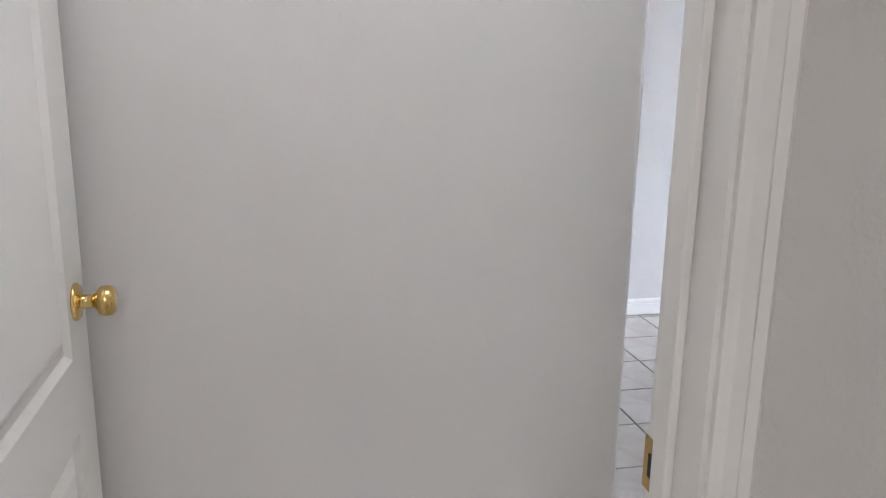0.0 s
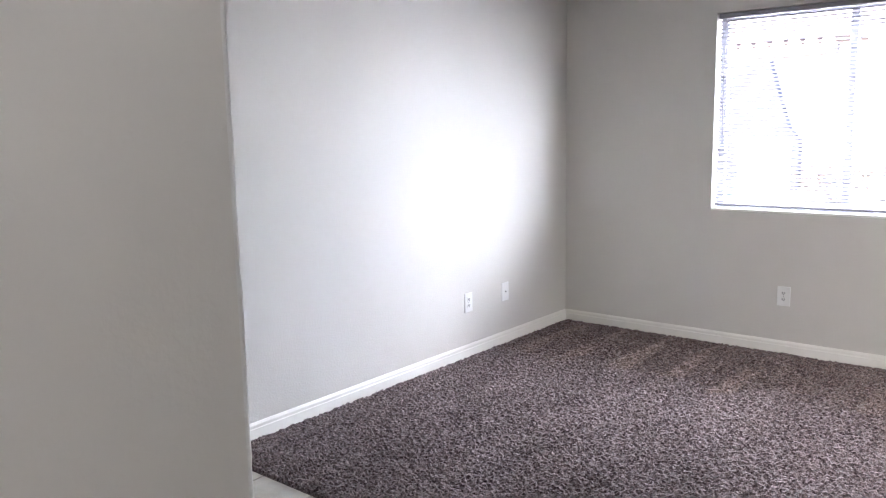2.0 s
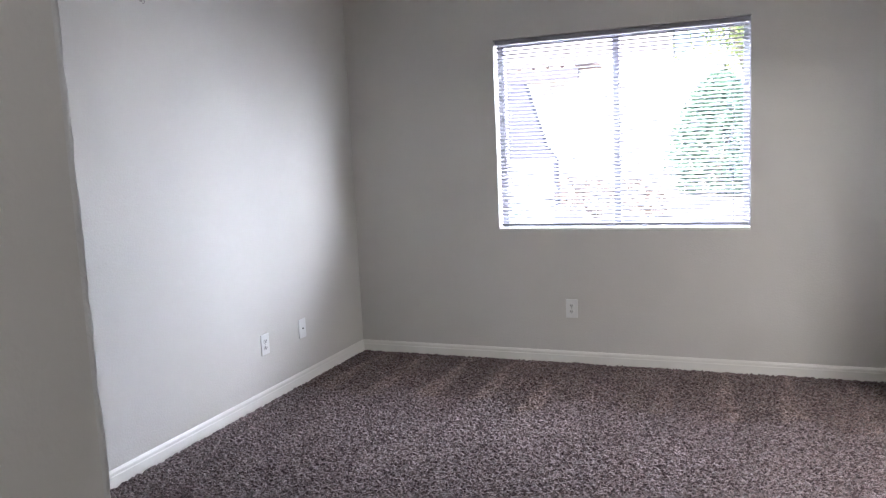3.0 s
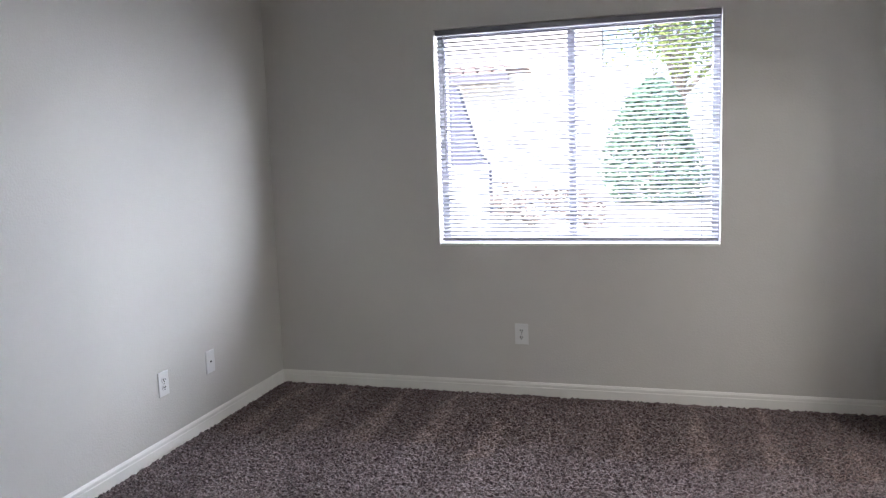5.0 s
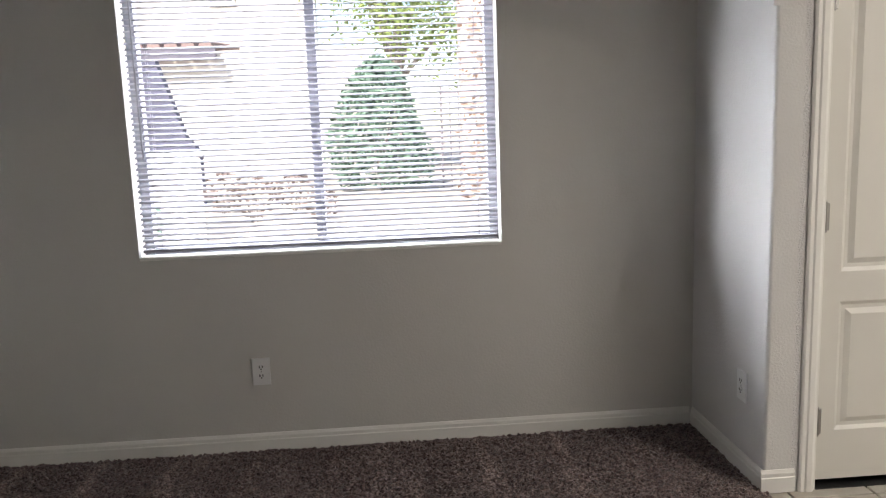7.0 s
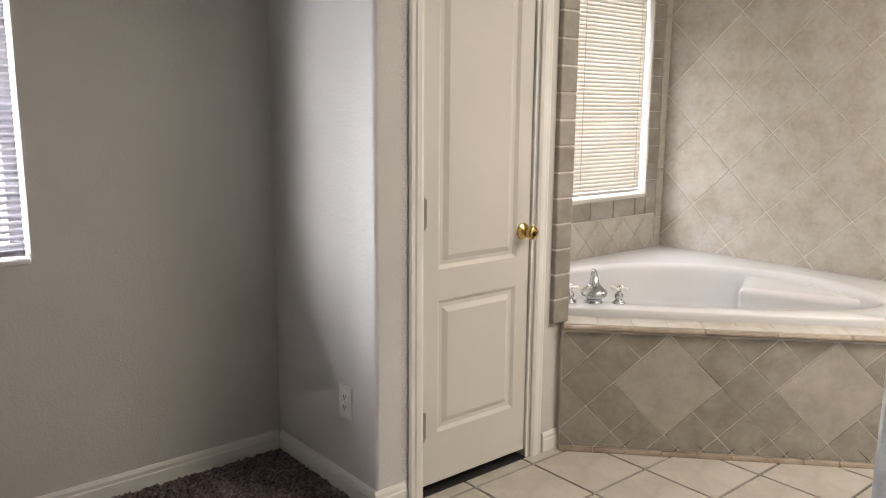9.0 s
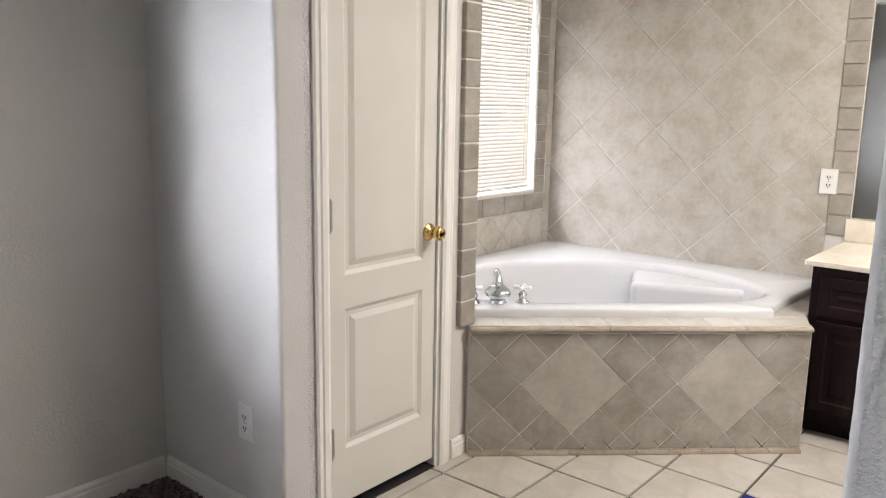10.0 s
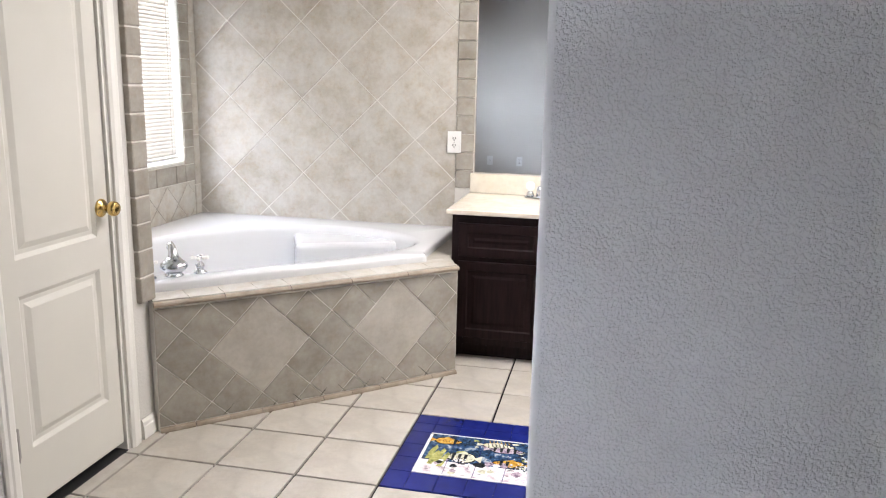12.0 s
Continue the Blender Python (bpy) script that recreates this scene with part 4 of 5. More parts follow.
# ---- floor tiles ----
def floor_tiles():
    holder = bpy.data.objects["floor"]

    def field(xs, ys, step, gap, keep):
        sq = [(-step / 2, -step / 2), (step / 2, -step / 2), (step / 2, step / 2), (-step / 2, step / 2)]
        bm = tile_mesh(sq, 0.011, gap, 0.0015)
        first = None
        for x in xs:
            for y in ys:
                r = keep(x - step / 2, x + step / 2, y - step / 2, y + step / 2)
                if r is None:
                    continue
                if r == "whole":
                    if first is None:
                        first = link("floor_tile", bm, FLOORT, holder)
                        ob = first
                    else:
                        ob = new("floor_tile", first.data)
                        ob.parent = holder
                    ob.matrix_basis = pose(x, y, -0.0115, random.uniform(-0.12, 0.12), random.uniform(-0.12, 0.12), 0)
                else:
                    p = in_rect([(q[0] + x, q[1] + y) for q in sq], *r)
                    q = tile_mesh(p, 0.011, gap, 0.0015) if len(p) > 2 else None
                    if q:
                        link("floor_tile", q, FLOORT, holder).location = (0, 0, -0.0115)

    def clipper(x0, x1, y0, y1, skip=None):
        def keep(a, b, c, d):
            if b <= x0 + 0.01 or a >= x1 - 0.01 or d <= y0 + 0.01 or c >= y1 - 0.01:
                return None
            if skip and skip(a, b, c, d):
                return None
            if a >= x0 and b <= x1 and c >= y0 and d <= y1:
                return "whole"
            return x0, x1, y0, y1
        return keep

    s = 0.311
    bx, by = 0.862 + s / 2, 4.200 + s / 2
    mural = lambda a, b, c, d: a > 0.5 and b < 1.2 and c > 2.62 and d < 3.60
    behind = lambda a, b, c, d: (a - AX0) * AN.x + (c - AY0) * AN.y < -0.30 and (b - AX0) * AN.x + (d - AY0) * AN.y < -0.30
    field([bx + s * i for i in range(-4, 6)], [by + s * i for i in range(-10, 2)], s, 0.010,
          clipper(XR + 0.03, BX, 1.32, YD + 0.06, lambda a, b, c, d: mural(a, b, c, d) or behind(a, b, c, d)))
    s = 0.302
    ex, ey = -2.725 + s / 2, 1.912 + s / 2
    room, hall = clipper(XL, JX + 0.4, SOUTH, 2.185), clipper(XL, 2.3, SOUTH, 1.16)
    field([ex + s * i for i in range(-4, 17)], [ey + s * i for i in range(-11, 2)], s, 0.0065, lambda a, b, c, d: (hall if c < 1.0 else room)(a, b, c, d))


floor_tiles()


# ---- painted tile mural in the floor ----
MX0, MX1, MY0, MY1 = 0.551, 1.173, 2.645, 3.578
PX0, PX1, PY1 = 0.676, 1.008, 3.489


def painted_tile(name, stops, scale):
    m, nt, b = material(name, stops[0][1], 0.22)
    n = add_noise(nt, scale, 5, 0.65)
    nt.links.new(ramp(nt, n.outputs[0], stops), b.inputs["Base Color"])
    return m


PAINT = painted_tile("painted_reef_glaze", [(0.30, (0.30, 0.36, 0.40)), (0.37, (0.42, 0.46, 0.48)), (0.42, (0.06, 0.12, 0.22)), (0.50, (0.02, 0.055, 0.13)), (0.58, (0.012, 0.025, 0.06)), (0.68, (0.05, 0.10, 0.18))], 26)
SAND = painted_tile("painted_sand_glaze", [(0.32, (0.80, 0.70, 0.68)), (0.48, (0.84, 0.82, 0.80)), (0.58, (0.70, 0.60, 0.62)), (0.68, (0.36, 0.28, 0.32))], 24)
FISH = painted_tile("painted_orange_glaze", [(0.33, (0.14, 0.08, 0.03)), (0.42, (0.50, 0.24, 0.02)), (0.55, (0.62, 0.38, 0.06)), (0.68, (0.62, 0.50, 0.20))], 48)
STRIPE = painted_tile("painted_cream_glaze", [(0.35, (0.30, 0.30, 0.26)), (0.48, (0.62, 0.60, 0.42)), (0.65, (0.74, 0.71, 0.58))], 44)
INK = material("painted_dark_line", (0.02, 0.025, 0.03), 0.25)[0]
WHITEG = material("white_glazed_tile", (0.80, 0.80, 0.79), 0.2)[0]
GREEN = painted_tile("painted_weed_glaze", [(0.35, (0.10, 0.12, 0.04)), (0.5, (0.36, 0.36, 0.10)), (0.65, (0.55, 0.52, 0.22))], 40)
LILAC = painted_tile("painted_coral_glaze", [(0.35, (0.16, 0.11, 0.16)), (0.5, (0.42, 0.32, 0.38)), (0.65, (0.66, 0.56, 0.60))], 50)


def mural():
    g = empty("floor_tile_mural", (0, 0, 0), "fish mural of painted tiles framed in cobalt blue floor tiles", "tile mural")
    part("bed", box(MX0 + 0.003, MX1 - 0.003, MY0 + 0.003, MY1 - 0.003, -0.013, -0.004), BLUET, g)
    t = (PX1 - PX0) / 3
    rows = 7
    py0 = PY1 - rows * t

    def lay(nm, x0, x1, y0, y1, mat, gap=0.0025):
        q = tile_mesh([(x0, y0), (x1, y0), (x1, y1), (x0, y1)], 0.0065, gap, 0.0012)
        ob = link(nm, q, mat, g)
        ob.location = (0, 0, -0.0065)

    for i in range(3):
        for j in range(rows):
            lay("picture_tile", PX0 + i * t, PX0 + (i + 1) * t, py0 + j * t, py0 + (j + 1) * t, PAINT if i else SAND)
    # blue frame
    for x0, x1 in ((MX0 + 0.003, PX0), (PX1, MX1 - 0.003)):
        n = max(1, round((x1 - x0) / 0.085))
        for k in range(n):
            y = MY0 + 0.003
            while y < MY1 - 0.02:
                ye = min(y + 0.105, MY1 - 0.003)
                lay("blue_tile", x0 + (x1 - x0) * k / n, x0 + (x1 - x0) * (k + 1) / n, y, ye, BLUET)
                y = ye
    for y0, y1 in ((PY1, MY1 - 0.003), (MY0 + 0.003, py0)):
        if y1 - y0 > 0.02:
            for k in range(3):
                lay("blue_tile", PX0 + k * t, PX0 + (k + 1) * t, y0, y1, BLUET)
    z = 0.0004

    def flat(nm, pts, mat, lift=0.0):
        bm = bmesh.new()
        lo = [bm.verts.new((x, y, z + lift)) for x, y in pts]
        hi = [bm.verts.new((x, y, z + 0.0003 + lift)) for x, y in pts]
        k = len(pts)
        for i in range(k):
            bm.faces.new((lo[i], lo[(i + 1) % k], hi[(i + 1) % k], hi[i]))
        bm.faces.new(hi)
        bmesh.ops.recalc_face_normals(bm, faces=bm.faces[:])
        return part(nm, bm, mat, g)

    def fish(x, y, ln, ht, mat, face=1, bands=3):
        """A painted fish; its length runs along -y, its back towards +x."""
        pts = []
        for k in range(22):
            a = 2 * math.pi * k / 22
            pts.append((x + ht * math.sin(a) * (1 - 0.35 * math.cos(a)), y - face * ln * math.cos(a)))
        flat("painted_outline", [(x + (px - x) * 1.16, y + (py - y) * 1.10) for px, py in pts], INK, -0.0001)
        flat("painted_fish", pts, mat, 0.0002)
        for b in range(4):
            yy = y + face * ln * (0.30 - 0.22 * b)
            flat("painted_scale", [(x - ht * 0.5, yy), (x - ht * 0.1, yy + 0.006), (x + ht * 0.4, yy + 0.002), (x - ht * 0.1, yy + 0.008)], INK, 0.0006)
        flat("painted_tail", [(x, y + face * ln * 0.9), (x + ht * 0.8, y + face * ln * 1.45), (x - ht * 0.8, y + face * ln * 1.45)], mat, 0.0001)
        flat("painted_fin", [(x + ht * 0.8, y - face * ln * 0.4), (x + ht * 1.5, y + face * ln * 0.2), (x + ht * 0.75, y + face * ln * 0.6)], mat, 0.0001)
        for b in range(bands):
            yy = y - face * ln * (0.5 - 0.42 * b)
            w = ht * 0.78
            flat("painted_stripe", [(x - w, yy + 0.004), (x - w, yy - 0.004), (x + w, yy - 0.007), (x + w, yy + 0.007)], INK, 0.0005)
        flat("painted_eye", [(x + ht * 0.25 + 0.004 * math.cos(a), y - face * ln * 0.72 + 0.004 * math.sin(a)) for a in (0, 1.05, 2.1, 3.14, 4.2, 5.25)], INK, 0.0007)

    fish(0.950, 3.405, 0.052, 0.024, FISH, 1, 1)
    fish(0.828, 3.335, 0.056, 0.034, STRIPE, -1, 3)
    fish(0.925, 3.170, 0.062, 0.022, LILAC, 1, 4)
    fish(0.820, 3.150, 0.058, 0.024, FISH, -1, 2)
    fish(0.905, 2.990, 0.050, 0.026, STRIPE, 1, 3)
    fish(0.800, 2.900, 0.050, 0.022, FISH, 1, 2)
    rnd = random.Random(7)
    for x, y in ((0.80, 3.44), (0.84, 3.455), (0.79, 3.40), (0.82, 3.42)):
        pts = [(x - 0.05, y - 0.010), (x + 0.05, y - 0.022), (x + 0.07, y - 0.012), (x + 0.02, y + 0.004), (x - 0.05, y + 0.010)]
        flat("painted_weed", pts, GREEN, 0.0002 + 0.0001 * rnd.random())
    # lionfish: pale body, dark bars, yellow spines
    fish(0.955, 3.205, 0.060, 0.020, STRIPE, 1, 0)
    for k in range(6):
        yy = 3.165 + k * 0.015
        flat("painted_bar", [(0.940, yy), (0.970, yy + 0.010), (0.970, yy + 0.013), (0.940, yy + 0.003)], INK, 0.0012)
        flat("painted_spine", [(0.974, yy), (0.998, yy + 0.009), (0.976, yy + 0.005)], FISH, 0.0013)
    # speckled black and white coral
    for cx, cy, w in ((0.872, 3.075, 0.036), (0.790, 3.330, 0.028), (0.800, 3.10, 0.026), (0.84, 2.80, 0.035)):
        for k in range(34):
            x, y, s = cx + rnd.gauss(0, 0.5) * w, cy + rnd.gauss(0, 0.6) * w, rnd.uniform(0.003, 0.0065)
            flat("painted_speckle", [(x + s * math.sin(a), y + s * rnd.uniform(0.6, 1.2) * math.cos(a)) for a in (0, 1.05, 2.1, 3.14, 4.2, 5.25)],
                 (INK, WHITEG)[k % 2], 0.0014 + 0.00002 * k)
    for k in range(44):
        x, y = rnd.uniform(0.70, 0.805), rnd.uniform(py0 + 0.02, PY1 - 0.02)
        s = rnd.uniform(0.010, 0.024)
        flat("painted_coral", [(x + s * rnd.uniform(0.5, 1.1) * math.sin(a), y + s * rnd.uniform(0.6, 1.2) * math.cos(a)) for a in (0, 0.8, 1.6, 2.4, 3.2, 4.0, 4.8, 5.6)],
             rnd.choice((LILAC, WHITEG, INK, LILAC, STRIPE)), 0.0002 + 0.00002 * k)
    # reef: rocks behind the fish, then fine inked strokes
    for k in range(40):
        x, y = rnd.uniform(0.790, 0.985), rnd.uniform(py0 + 0.02, PY1 - 0.09)
        s, q = rnd.uniform(0.006, 0.016), rnd.uniform(1.0, 2.4)
        flat("painted_rock", [(x + s * rnd.uniform(0.6, 1.1) * math.sin(a), y + q * s * rnd.uniform(0.6, 1.2) * math.cos(a)) for a in (0, 0.9, 1.8, 2.7, 3.6, 4.5, 5.4)],
             rnd.choice((LILAC, GREEN, PAINT, STRIPE, PAINT)), -0.0002 + 0.000002 * k)
    for k in range(110):
        x, y, a, ln = rnd.uniform(0.690, 0.985), rnd.uniform(py0 + 0.02, PY1 - 0.03), rnd.uniform(0, math.pi), rnd.uniform(0.010, 0.034)
        dx, dy, w = math.sin(a) * ln / 2, math.cos(a) * ln / 2, rnd.uniform(0.0007, 0.0016)
        flat("painted_line", [(x - dx, y - dy), (x + dy * 0.3 + w, y - dx * 0.3), (x + dx, y + dy), (x + dy * 0.3 - w, y - dx * 0.3 + w)], INK, 0.0016)
    # white margin of the picture
    for x0, x1, y0, y1 in ((PX0 + 0.001, PX0 + 0.007, py0 + 0.001, PY1 - 0.001), (PX1 - 0.008, PX1 - 0.001, py0 + 0.001, PY1 - 0.001), (PX0 + 0.012, PX1 - 0.012, PY1 - 0.012, PY1 - 0.001)):
        flat("white_margin", [(x0, y0), (x1, y0), (x1, y1), (x0, y1)], WHITEG, 0.0009)
    return g


mural()


# ---- ceiling lamps, out of sight of the walk; entry and hall ones are added fill ----
def unseen_ceiling_lamp(x, y, w, h, watts, color, label):
    """A boxed diffuser panel on the ceiling."""
    t = empty("unseen_ceiling_light", (x, y, H), label, "ceiling light")
    for a, b, c, d in ((-w / 2 - 0.03, -w / 2, -h / 2 - 0.03, h / 2 + 0.03), (w / 2, w / 2 + 0.03, -h / 2 - 0.03, h / 2 + 0.03), (-w / 2, w / 2, -h / 2 - 0.03, -h / 2), (-w / 2, w / 2, h / 2, h / 2 + 0.03)):
        part("frame", box(a, b, c, d, -0.07, -0.001), PLATE, t)
    d = bpy.data.lights.new("lamp", 'AREA')
    d.shape, d.size, d.size_y, d.energy, d.color = 'RECTANGLE', w - 0.01, h - 0.01, watts, color
    ob = new("lamp", d)
    ob.location = (x, y, H - 0.062)
    return t


unseen_ceiling_lamp(1.25, 2.70, 1.2, 0.9, 15, (1.0, 0.95, 0.88), "white framed bathroom ceiling light panel")
# Fill for entry and hallway; no fixtures are known there.
unseen_ceiling_lamp(-1.00, 0.22, 0.45, 0.45, 0.75, (1.0, 0.97, 0.96), "unseen framed ceiling panel added to brighten the entry")
unseen_ceiling_lamp(1.75, -0.25, 0.6, 0.6, 2.0, (1.0, 0.94, 0.90), "unseen framed ceiling panel added to brighten the hallway")


# ---- outside ----
def yard_height(y):
    t = max(0.0, min(1.0, (y - 6.6) / 4.4))
    return -0.16 + 0.66 * t * t * (3 - 2 * t)


def rough_stone(name, a, b, scale, bump):
    m, nt, bs = material(name, a, 0.9, 0, 0.2)
    n = add_noise(nt, scale, 6, 0.7)
    nt.links.new(ramp(nt, n.outputs[0], [(0.3, a), (0.7, b)]), bs.inputs["Base Color"])
    add_bump(nt, bs, n.outputs[0], bump, 0.02)
    return m


GRAVEL = rough_stone("desert_gravel", (0.27, 0.235, 0.20), (0.37, 0.33, 0.285), 9, 0.6)
STUCCO = rough_stone("pale_stucco", (0.46, 0.43, 0.40), (0.52, 0.49, 0.455), 3, 0.3)
ROOFT = rough_stone("weathered_roof_tile", (0.17, 0.12, 0.11), (0.22, 0.17, 0.155), 12, 0.4)
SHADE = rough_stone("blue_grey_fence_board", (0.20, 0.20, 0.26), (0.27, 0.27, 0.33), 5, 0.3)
# Shadow put into the colour; the slab that wears it faces the sun.
SHADOW_TONE = rough_stone("blue_shadow_tone", (0.055, 0.055, 0.08), (0.08, 0.08, 0.105), 5, 0.3)
PILLAR = rough_stone("rose_stucco", (0.32, 0.24, 0.21), (0.40, 0.30, 0.26), 6, 0.4)
FASCIA = rough_stone("lavender_grey_fascia", (0.085, 0.08, 0.10), (0.115, 0.11, 0.13), 5, 0.2)
IRON = material("dark_iron", (0.20, 0.18, 0.19), 0.6, 0.2)[0]
BARK = rough_stone("grey_bark", (0.24, 0.21, 0.19), (0.34, 0.30, 0.27), 20, 0.8)


def leaf_material(name, a, b):
    m, nt, bs = material(name, a, 0.55)
    g = nt.nodes.new("ShaderNodeNewGeometry")
    nt.links.new(ramp(nt, g.outputs["Random Per Island"], [(0.0, a), (1.0, b)]), bs.inputs["Base Color"])
    return m


LEAF = leaf_material("dark_green_leaf", (0.07, 0.12, 0.085), (0.14, 0.21, 0.15))
YLEAF = leaf_material("yellow_green_leaf", (0.13, 0.175, 0.045), (0.22, 0.27, 0.09))
TWIG = leaf_material("dry_twig_leaf", (0.10, 0.075, 0.065), (0.16, 0.12, 0.10))
RLEAF = leaf_material("rust_red_leaf", (0.16, 0.10, 0.07), (0.26, 0.19, 0.13))


def ground():
    nx, ny = 14, 60
    x0, x1, y0, y1 = -400.0, 400.0, -400.0, 400.0
    ys = [y0, -60, -10, 2] + [5.0 + 0.18 * i for i in range(40)] + [13, 16, 20, 30, 60, 150, y1]
    xs = [x0, -80, -30, -15] + [-8 + 1.0 * i for i in range(17)] + [15, 30, 80, x1]
    rng = random.Random(3)
    co, faces = [], []
    for y in ys:
        for x in xs:
            bump = rng.uniform(-0.02, 0.02) if 6.5 < y < 20 else 0
            co.append((x, y, yard_height(y) + bump))
    w = len(xs)
    for j in range(len(ys) - 1):
        for i in range(w - 1):
            a = j * w + i
            faces.append((a, a + 1, a + w + 1, a + w))
    me = bpy.data.meshes.new("ground")
    me.from_pydata(co, [], faces)
    me.materials.append(GRAVEL)
    return tagged(new("ground", me), "pale desert gravel yard", "ground", "", "structure")


ground()


def leaves(count, seed, place, size):
    """A crown of many small folded leaves."""
    rng = random.Random(seed)
    co, faces = [], []
    for _ in range(count):
        c = place(rng)
        d = Vector((rng.gauss(0, 1), rng.gauss(0, 1), rng.gauss(0, 0.7))).normalized()
        s = d.orthogonal().normalized()
        q = size * rng.uniform(0.6, 1.3)
        k = len(co)
        co += [c - d * q, c + s * q * 0.5 + Vector((0, 0, 0.1 * q)), c + d * q, c - s * q * 0.5]
        faces += [(k, k + 1, k + 2), (k, k + 2, k + 3)]
    me = bpy.data.meshes.new("crown")
    me.from_pydata([tuple(p) for p in co], [], faces)
    return me


def bush(x, y, r, h, count, mat, label, seed, size=0.05, cone=True, name="bush"):
    z0 = yard_height(y)
    t = empty(name, (x, y, z0), label, "bush" if name == "bush" else name)

    def place(rng):
        u = rng.random() ** 0.8
        w = r * ((1 - u) ** 0.46 * min(1.0, 0.66 + 1.4 * u) if cone else math.sqrt(max(0, 1 - (2 * u - 1) ** 2)))
        a = rng.uniform(0, 2 * math.pi)
        w *= (0.86 + 0.14 * math.sin(3 * a + seed + 5 * u)) * rng.uniform(0.55, 1.0) + 0.12
        return Vector((w * math.cos(a), w * math.sin(a), 0.06 + u * h))

    me = leaves(count, seed, place, size)
    me.materials.append(mat)
    o = new("crown", me)
    o.parent = t
    for k in range(4):
        a = k * 1.6
        part("stem", tube([(0, 0, -0.05), (0.05 * math.cos(a), 0.05 * math.sin(a), h * 0.3), (0.2 * r * math.cos(a), 0.2 * r * math.sin(a), h * 0.6)], [0.03, 0.02, 0.008], 7), BARK, t)
    return t


bush(-1.58, 13.4, 0.92, 1.85, 7000, LEAF, "tall conical dark green shrub in gravel", 2, 0.045)
for i, (x, y, r, h, mm) in enumerate(((-2.95, 10.4, 0.26, 0.42, TWIG), (-2.55, 10.9, 0.30, 0.36, TWIG), (-2.20, 10.2, 0.20, 0.30, TWIG), (-3.35, 10.9, 0.28, 0.42, TWIG), (-3.72, 9.0, 0.22, 0.55, LEAF))):
    bush(x, y, r, h, 120, mm, "small sparse desert shrub in the gravel", 11 + i, 0.045, False)


def tree(x, y, trunk, h, r, mat, seed):
    z0 = yard_height(y)
    t = empty("tree", (x, y, z0), "yellow-green leafy tree behind the shrub", "tree")
    part("trunk", tube([(0, 0, -0.1), (0.05, 0, trunk * 0.5), (0.0, 0.05, trunk), (0.1, 0, trunk + h * 0.5)], [0.16, 0.13, 0.10, 0.03], 10), BARK, t)
    rng = random.Random(seed)
    hubs = []
    for k in range(9):
        a = rng.uniform(0, 6.28)
        p = Vector((r * 0.75 * math.cos(a) * rng.uniform(0.4, 1), r * 0.75 * math.sin(a) * rng.uniform(0.4, 1), trunk + h * rng.uniform(0.15, 0.95)))
        hubs.append(p)
        part("limb", tube([(0, 0.03, trunk * 0.9), tuple(p * 0.55 + Vector((0, 0, trunk * 0.45))), tuple(p)], [0.07, 0.045, 0.015], 7), BARK, t)

    def place(rg):
        c = rg.choice(hubs)
        return c + Vector((rg.gauss(0, 1), rg.gauss(0, 1), rg.gauss(0, 0.8))) * r * 0.26

    me = leaves(14000, seed, place, 0.06)
    me.materials.append(mat)
    o = new("crown", me)
    o.parent = t
    return t


tree(-1.15, 19.0, 2.1, 3.7, 2.2, YLEAF, 5)


def house():
    """A stucco house across the yard: lower wing with tiled eave, upper storey with a window."""
    h = empty("house", (0, 0, 0), "pale stucco house across the yard with tiled eaves", "house")
    part("wall", box(-10.0, -1.7, 17.8, 24.0, 0.3, 3.0), STUCCO, h)
    part("upper_wall", box(-10.0, -2.95, 20.4, 21.0, 2.9, 6.6), STUCCO, h)
    bm = bmesh.new()
    for i in range(18):
        x = -10.2 + i * 0.318
        tube([(x, 17.35, 3.02), (x, 20.4, 3.24)], [0.14, 0.14], 8, bm)
    part("roof", bm, ROOFT, h, "tiled lean-to roof")
    part("fascia", box(-10.4, -4.6, 17.30, 17.38, 2.80, 3.00), FASCIA, h)
    w = part("window", box(-5.25, -4.75, 20.36, 20.40, 4.30, 5.20), SHADE, h, "dark upper window")
    for b in ((-5.30, -4.70, 4.23, 4.30), (-5.30, -4.70, 5.20, 5.27), (-5.30, -5.25, 4.30, 5.20), (-4.75, -4.70, 4.30, 5.20)):
        part("window_frame", box(b[0], b[1], 20.33, 20.41, b[2], b[3]), PLATE, w)
    part("upper_roof", box(-10.6, -2.4, 19.9, 21.6, 6.6, 6.8), ROOFT, h)
    return h


house()


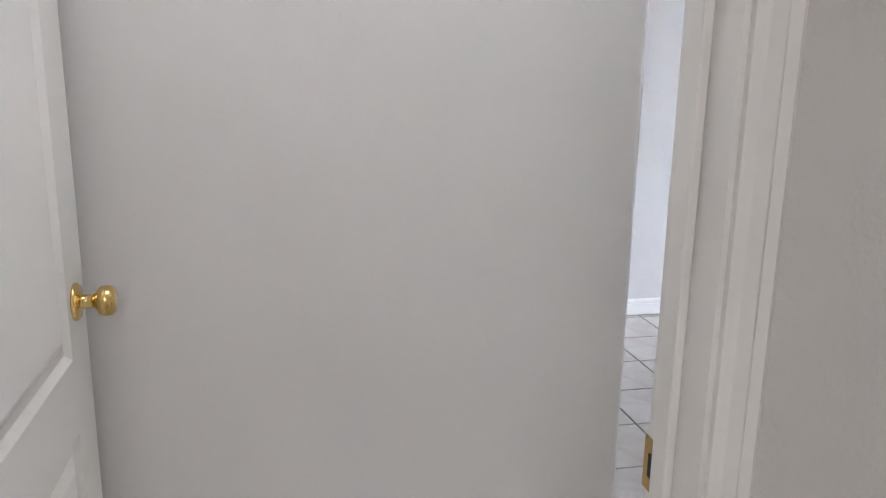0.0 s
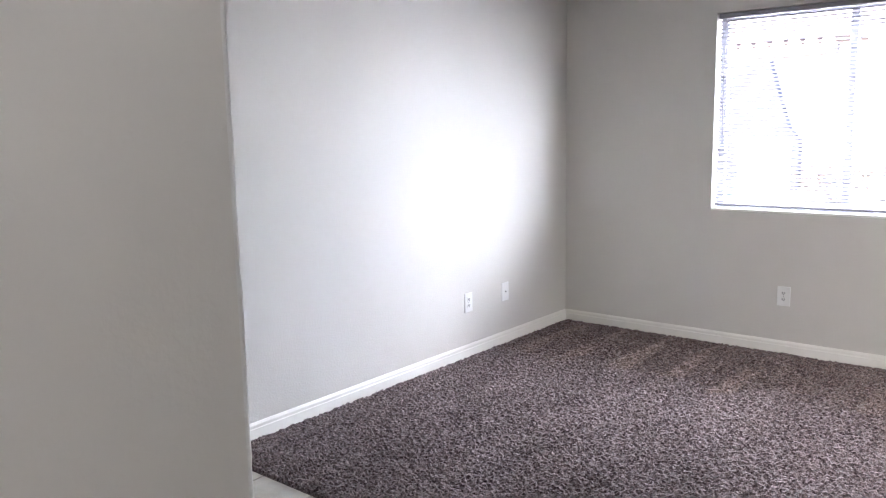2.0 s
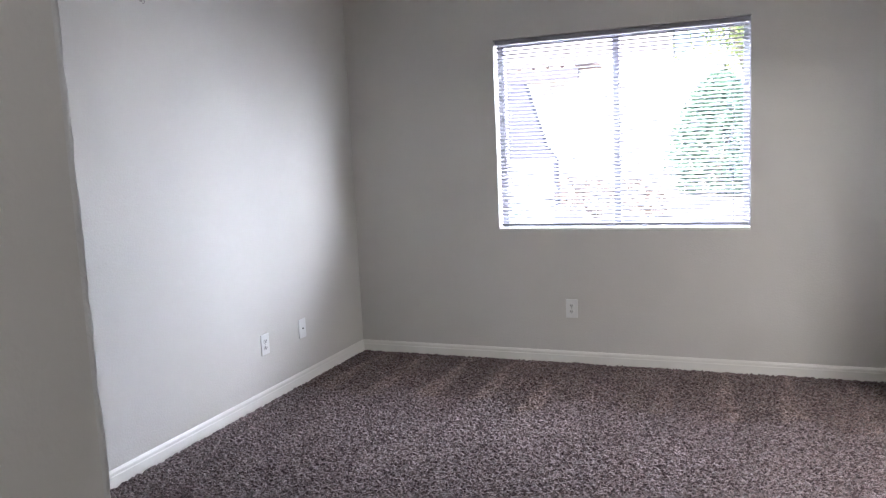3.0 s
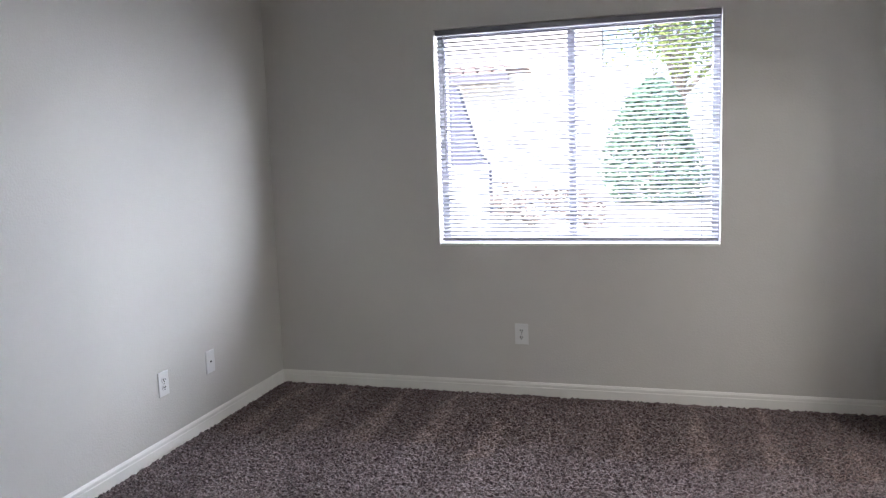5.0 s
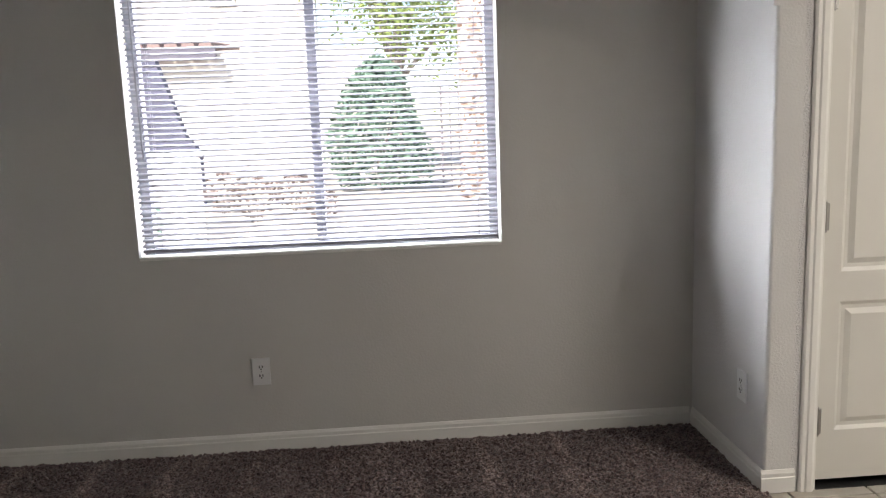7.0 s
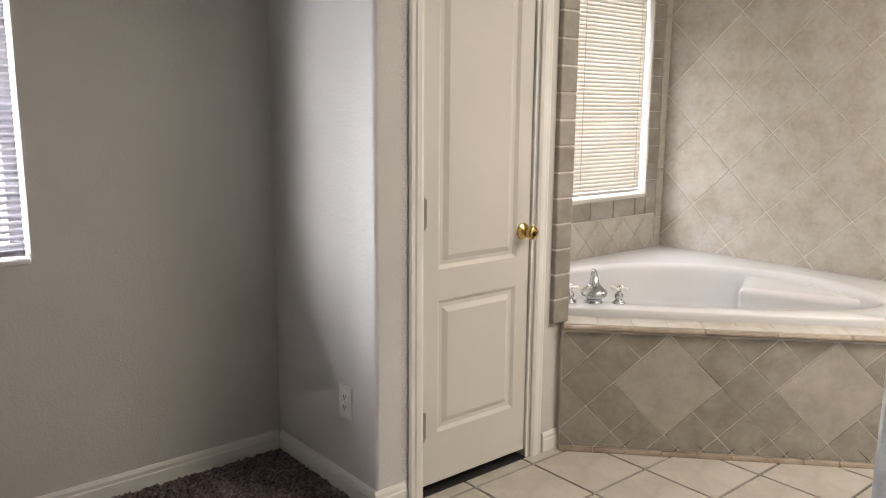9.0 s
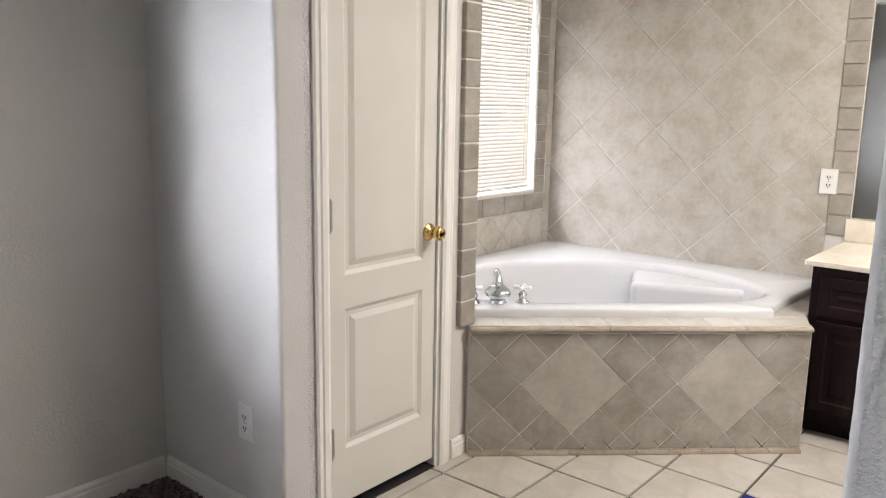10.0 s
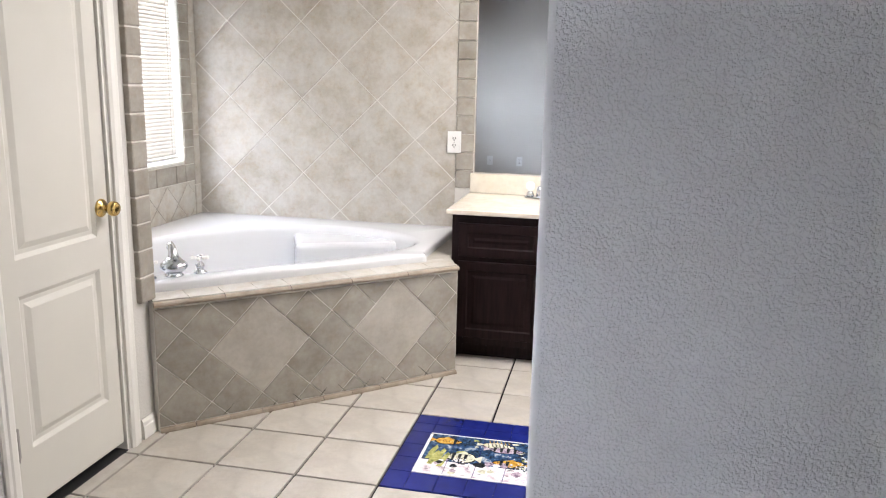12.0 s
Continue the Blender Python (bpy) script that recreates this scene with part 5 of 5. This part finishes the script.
def shadow_slab():
    """A sloped slab added for a shadow by the house, dark by its colour."""
    t = empty("garden_shadow_slab", (-4.3, 12.0, 0.45), "sloped slab standing in for a blue-grey shadow beside the house", "garden wall")
    bm = bmesh.new()
    prof = [(-1.2, -0.2), (0.46, -0.2), (0.46, 0.75), (0.30, 0.95), (0.0, 1.9), (-1.2, 1.9)]
    a = [bm.verts.new((x, 0, z)) for x, z in prof]
    b = [bm.verts.new((x, 0.2, z)) for x, z in prof]
    k = len(prof)
    for i in range(k):
        bm.faces.new((a[i], a[(i + 1) % k], b[(i + 1) % k], b[i]))
    bm.faces.new(a)
    bm.faces.new(b[::-1])
    bmesh.ops.recalc_face_normals(bm, faces=bm.faces[:])
    part("wall_slab", bm, SHADOW_TONE, t)
    return t


shadow_slab()


def utility_box():
    t = empty("utility_cabinet", (-3.55, 9.5, yard_height(9.5)), "white outdoor utility cabinet on the gravel", "utility cabinet")
    part("cabinet", soft(box(-0.24, 0.24, -0.2, 0.2, -0.05, 0.88), 0.02), STUCCO, t)
    part("lid", soft(box(-0.27, 0.27, -0.23, 0.23, 0.88, 0.93), 0.01), PLATE, t)
    return t


utility_box()


def fence():
    t = empty("iron_fence", (-0.65, 13.8, yard_height(13.8)), "dark iron fence panel beside the path", "fence")
    for i in range(7):
        part("post" if i in (0, 6) else "bar", tube([(i * 0.13, 0, -0.1), (i * 0.13, 0, 1.55)], [0.018 if i in (0, 6) else 0.009] * 2, 6), IRON, t)
    for z in (0.25, 1.40):
        part("rail", box(0, 0.78, -0.012, 0.012, z - 0.014, z + 0.014), IRON, t)
    return t


fence()


def pillar():
    t = empty("garden_pillar", (-0.42, 11.5, yard_height(11.5)), "rose stucco pillar overgrown with rust-red vine", "pillar")
    part("shaft", soft(box(-0.16, 0.16, -0.16, 0.16, -0.1, 3.4), 0.02), PILLAR, t)
    part("cap", soft(box(-0.2, 0.2, -0.2, 0.2, 3.4, 3.5), 0.02), STUCCO, t)

    def place(rng):
        return Vector((rng.uniform(-0.24, 0.24), -0.18 - abs(rng.gauss(0, 0.04)), rng.uniform(0.0, 3.3)))

    me = leaves(260, 9, place, 0.05)
    me.materials.append(RLEAF)
    o = new("vine", me)
    o.parent = t
    return t


pillar()
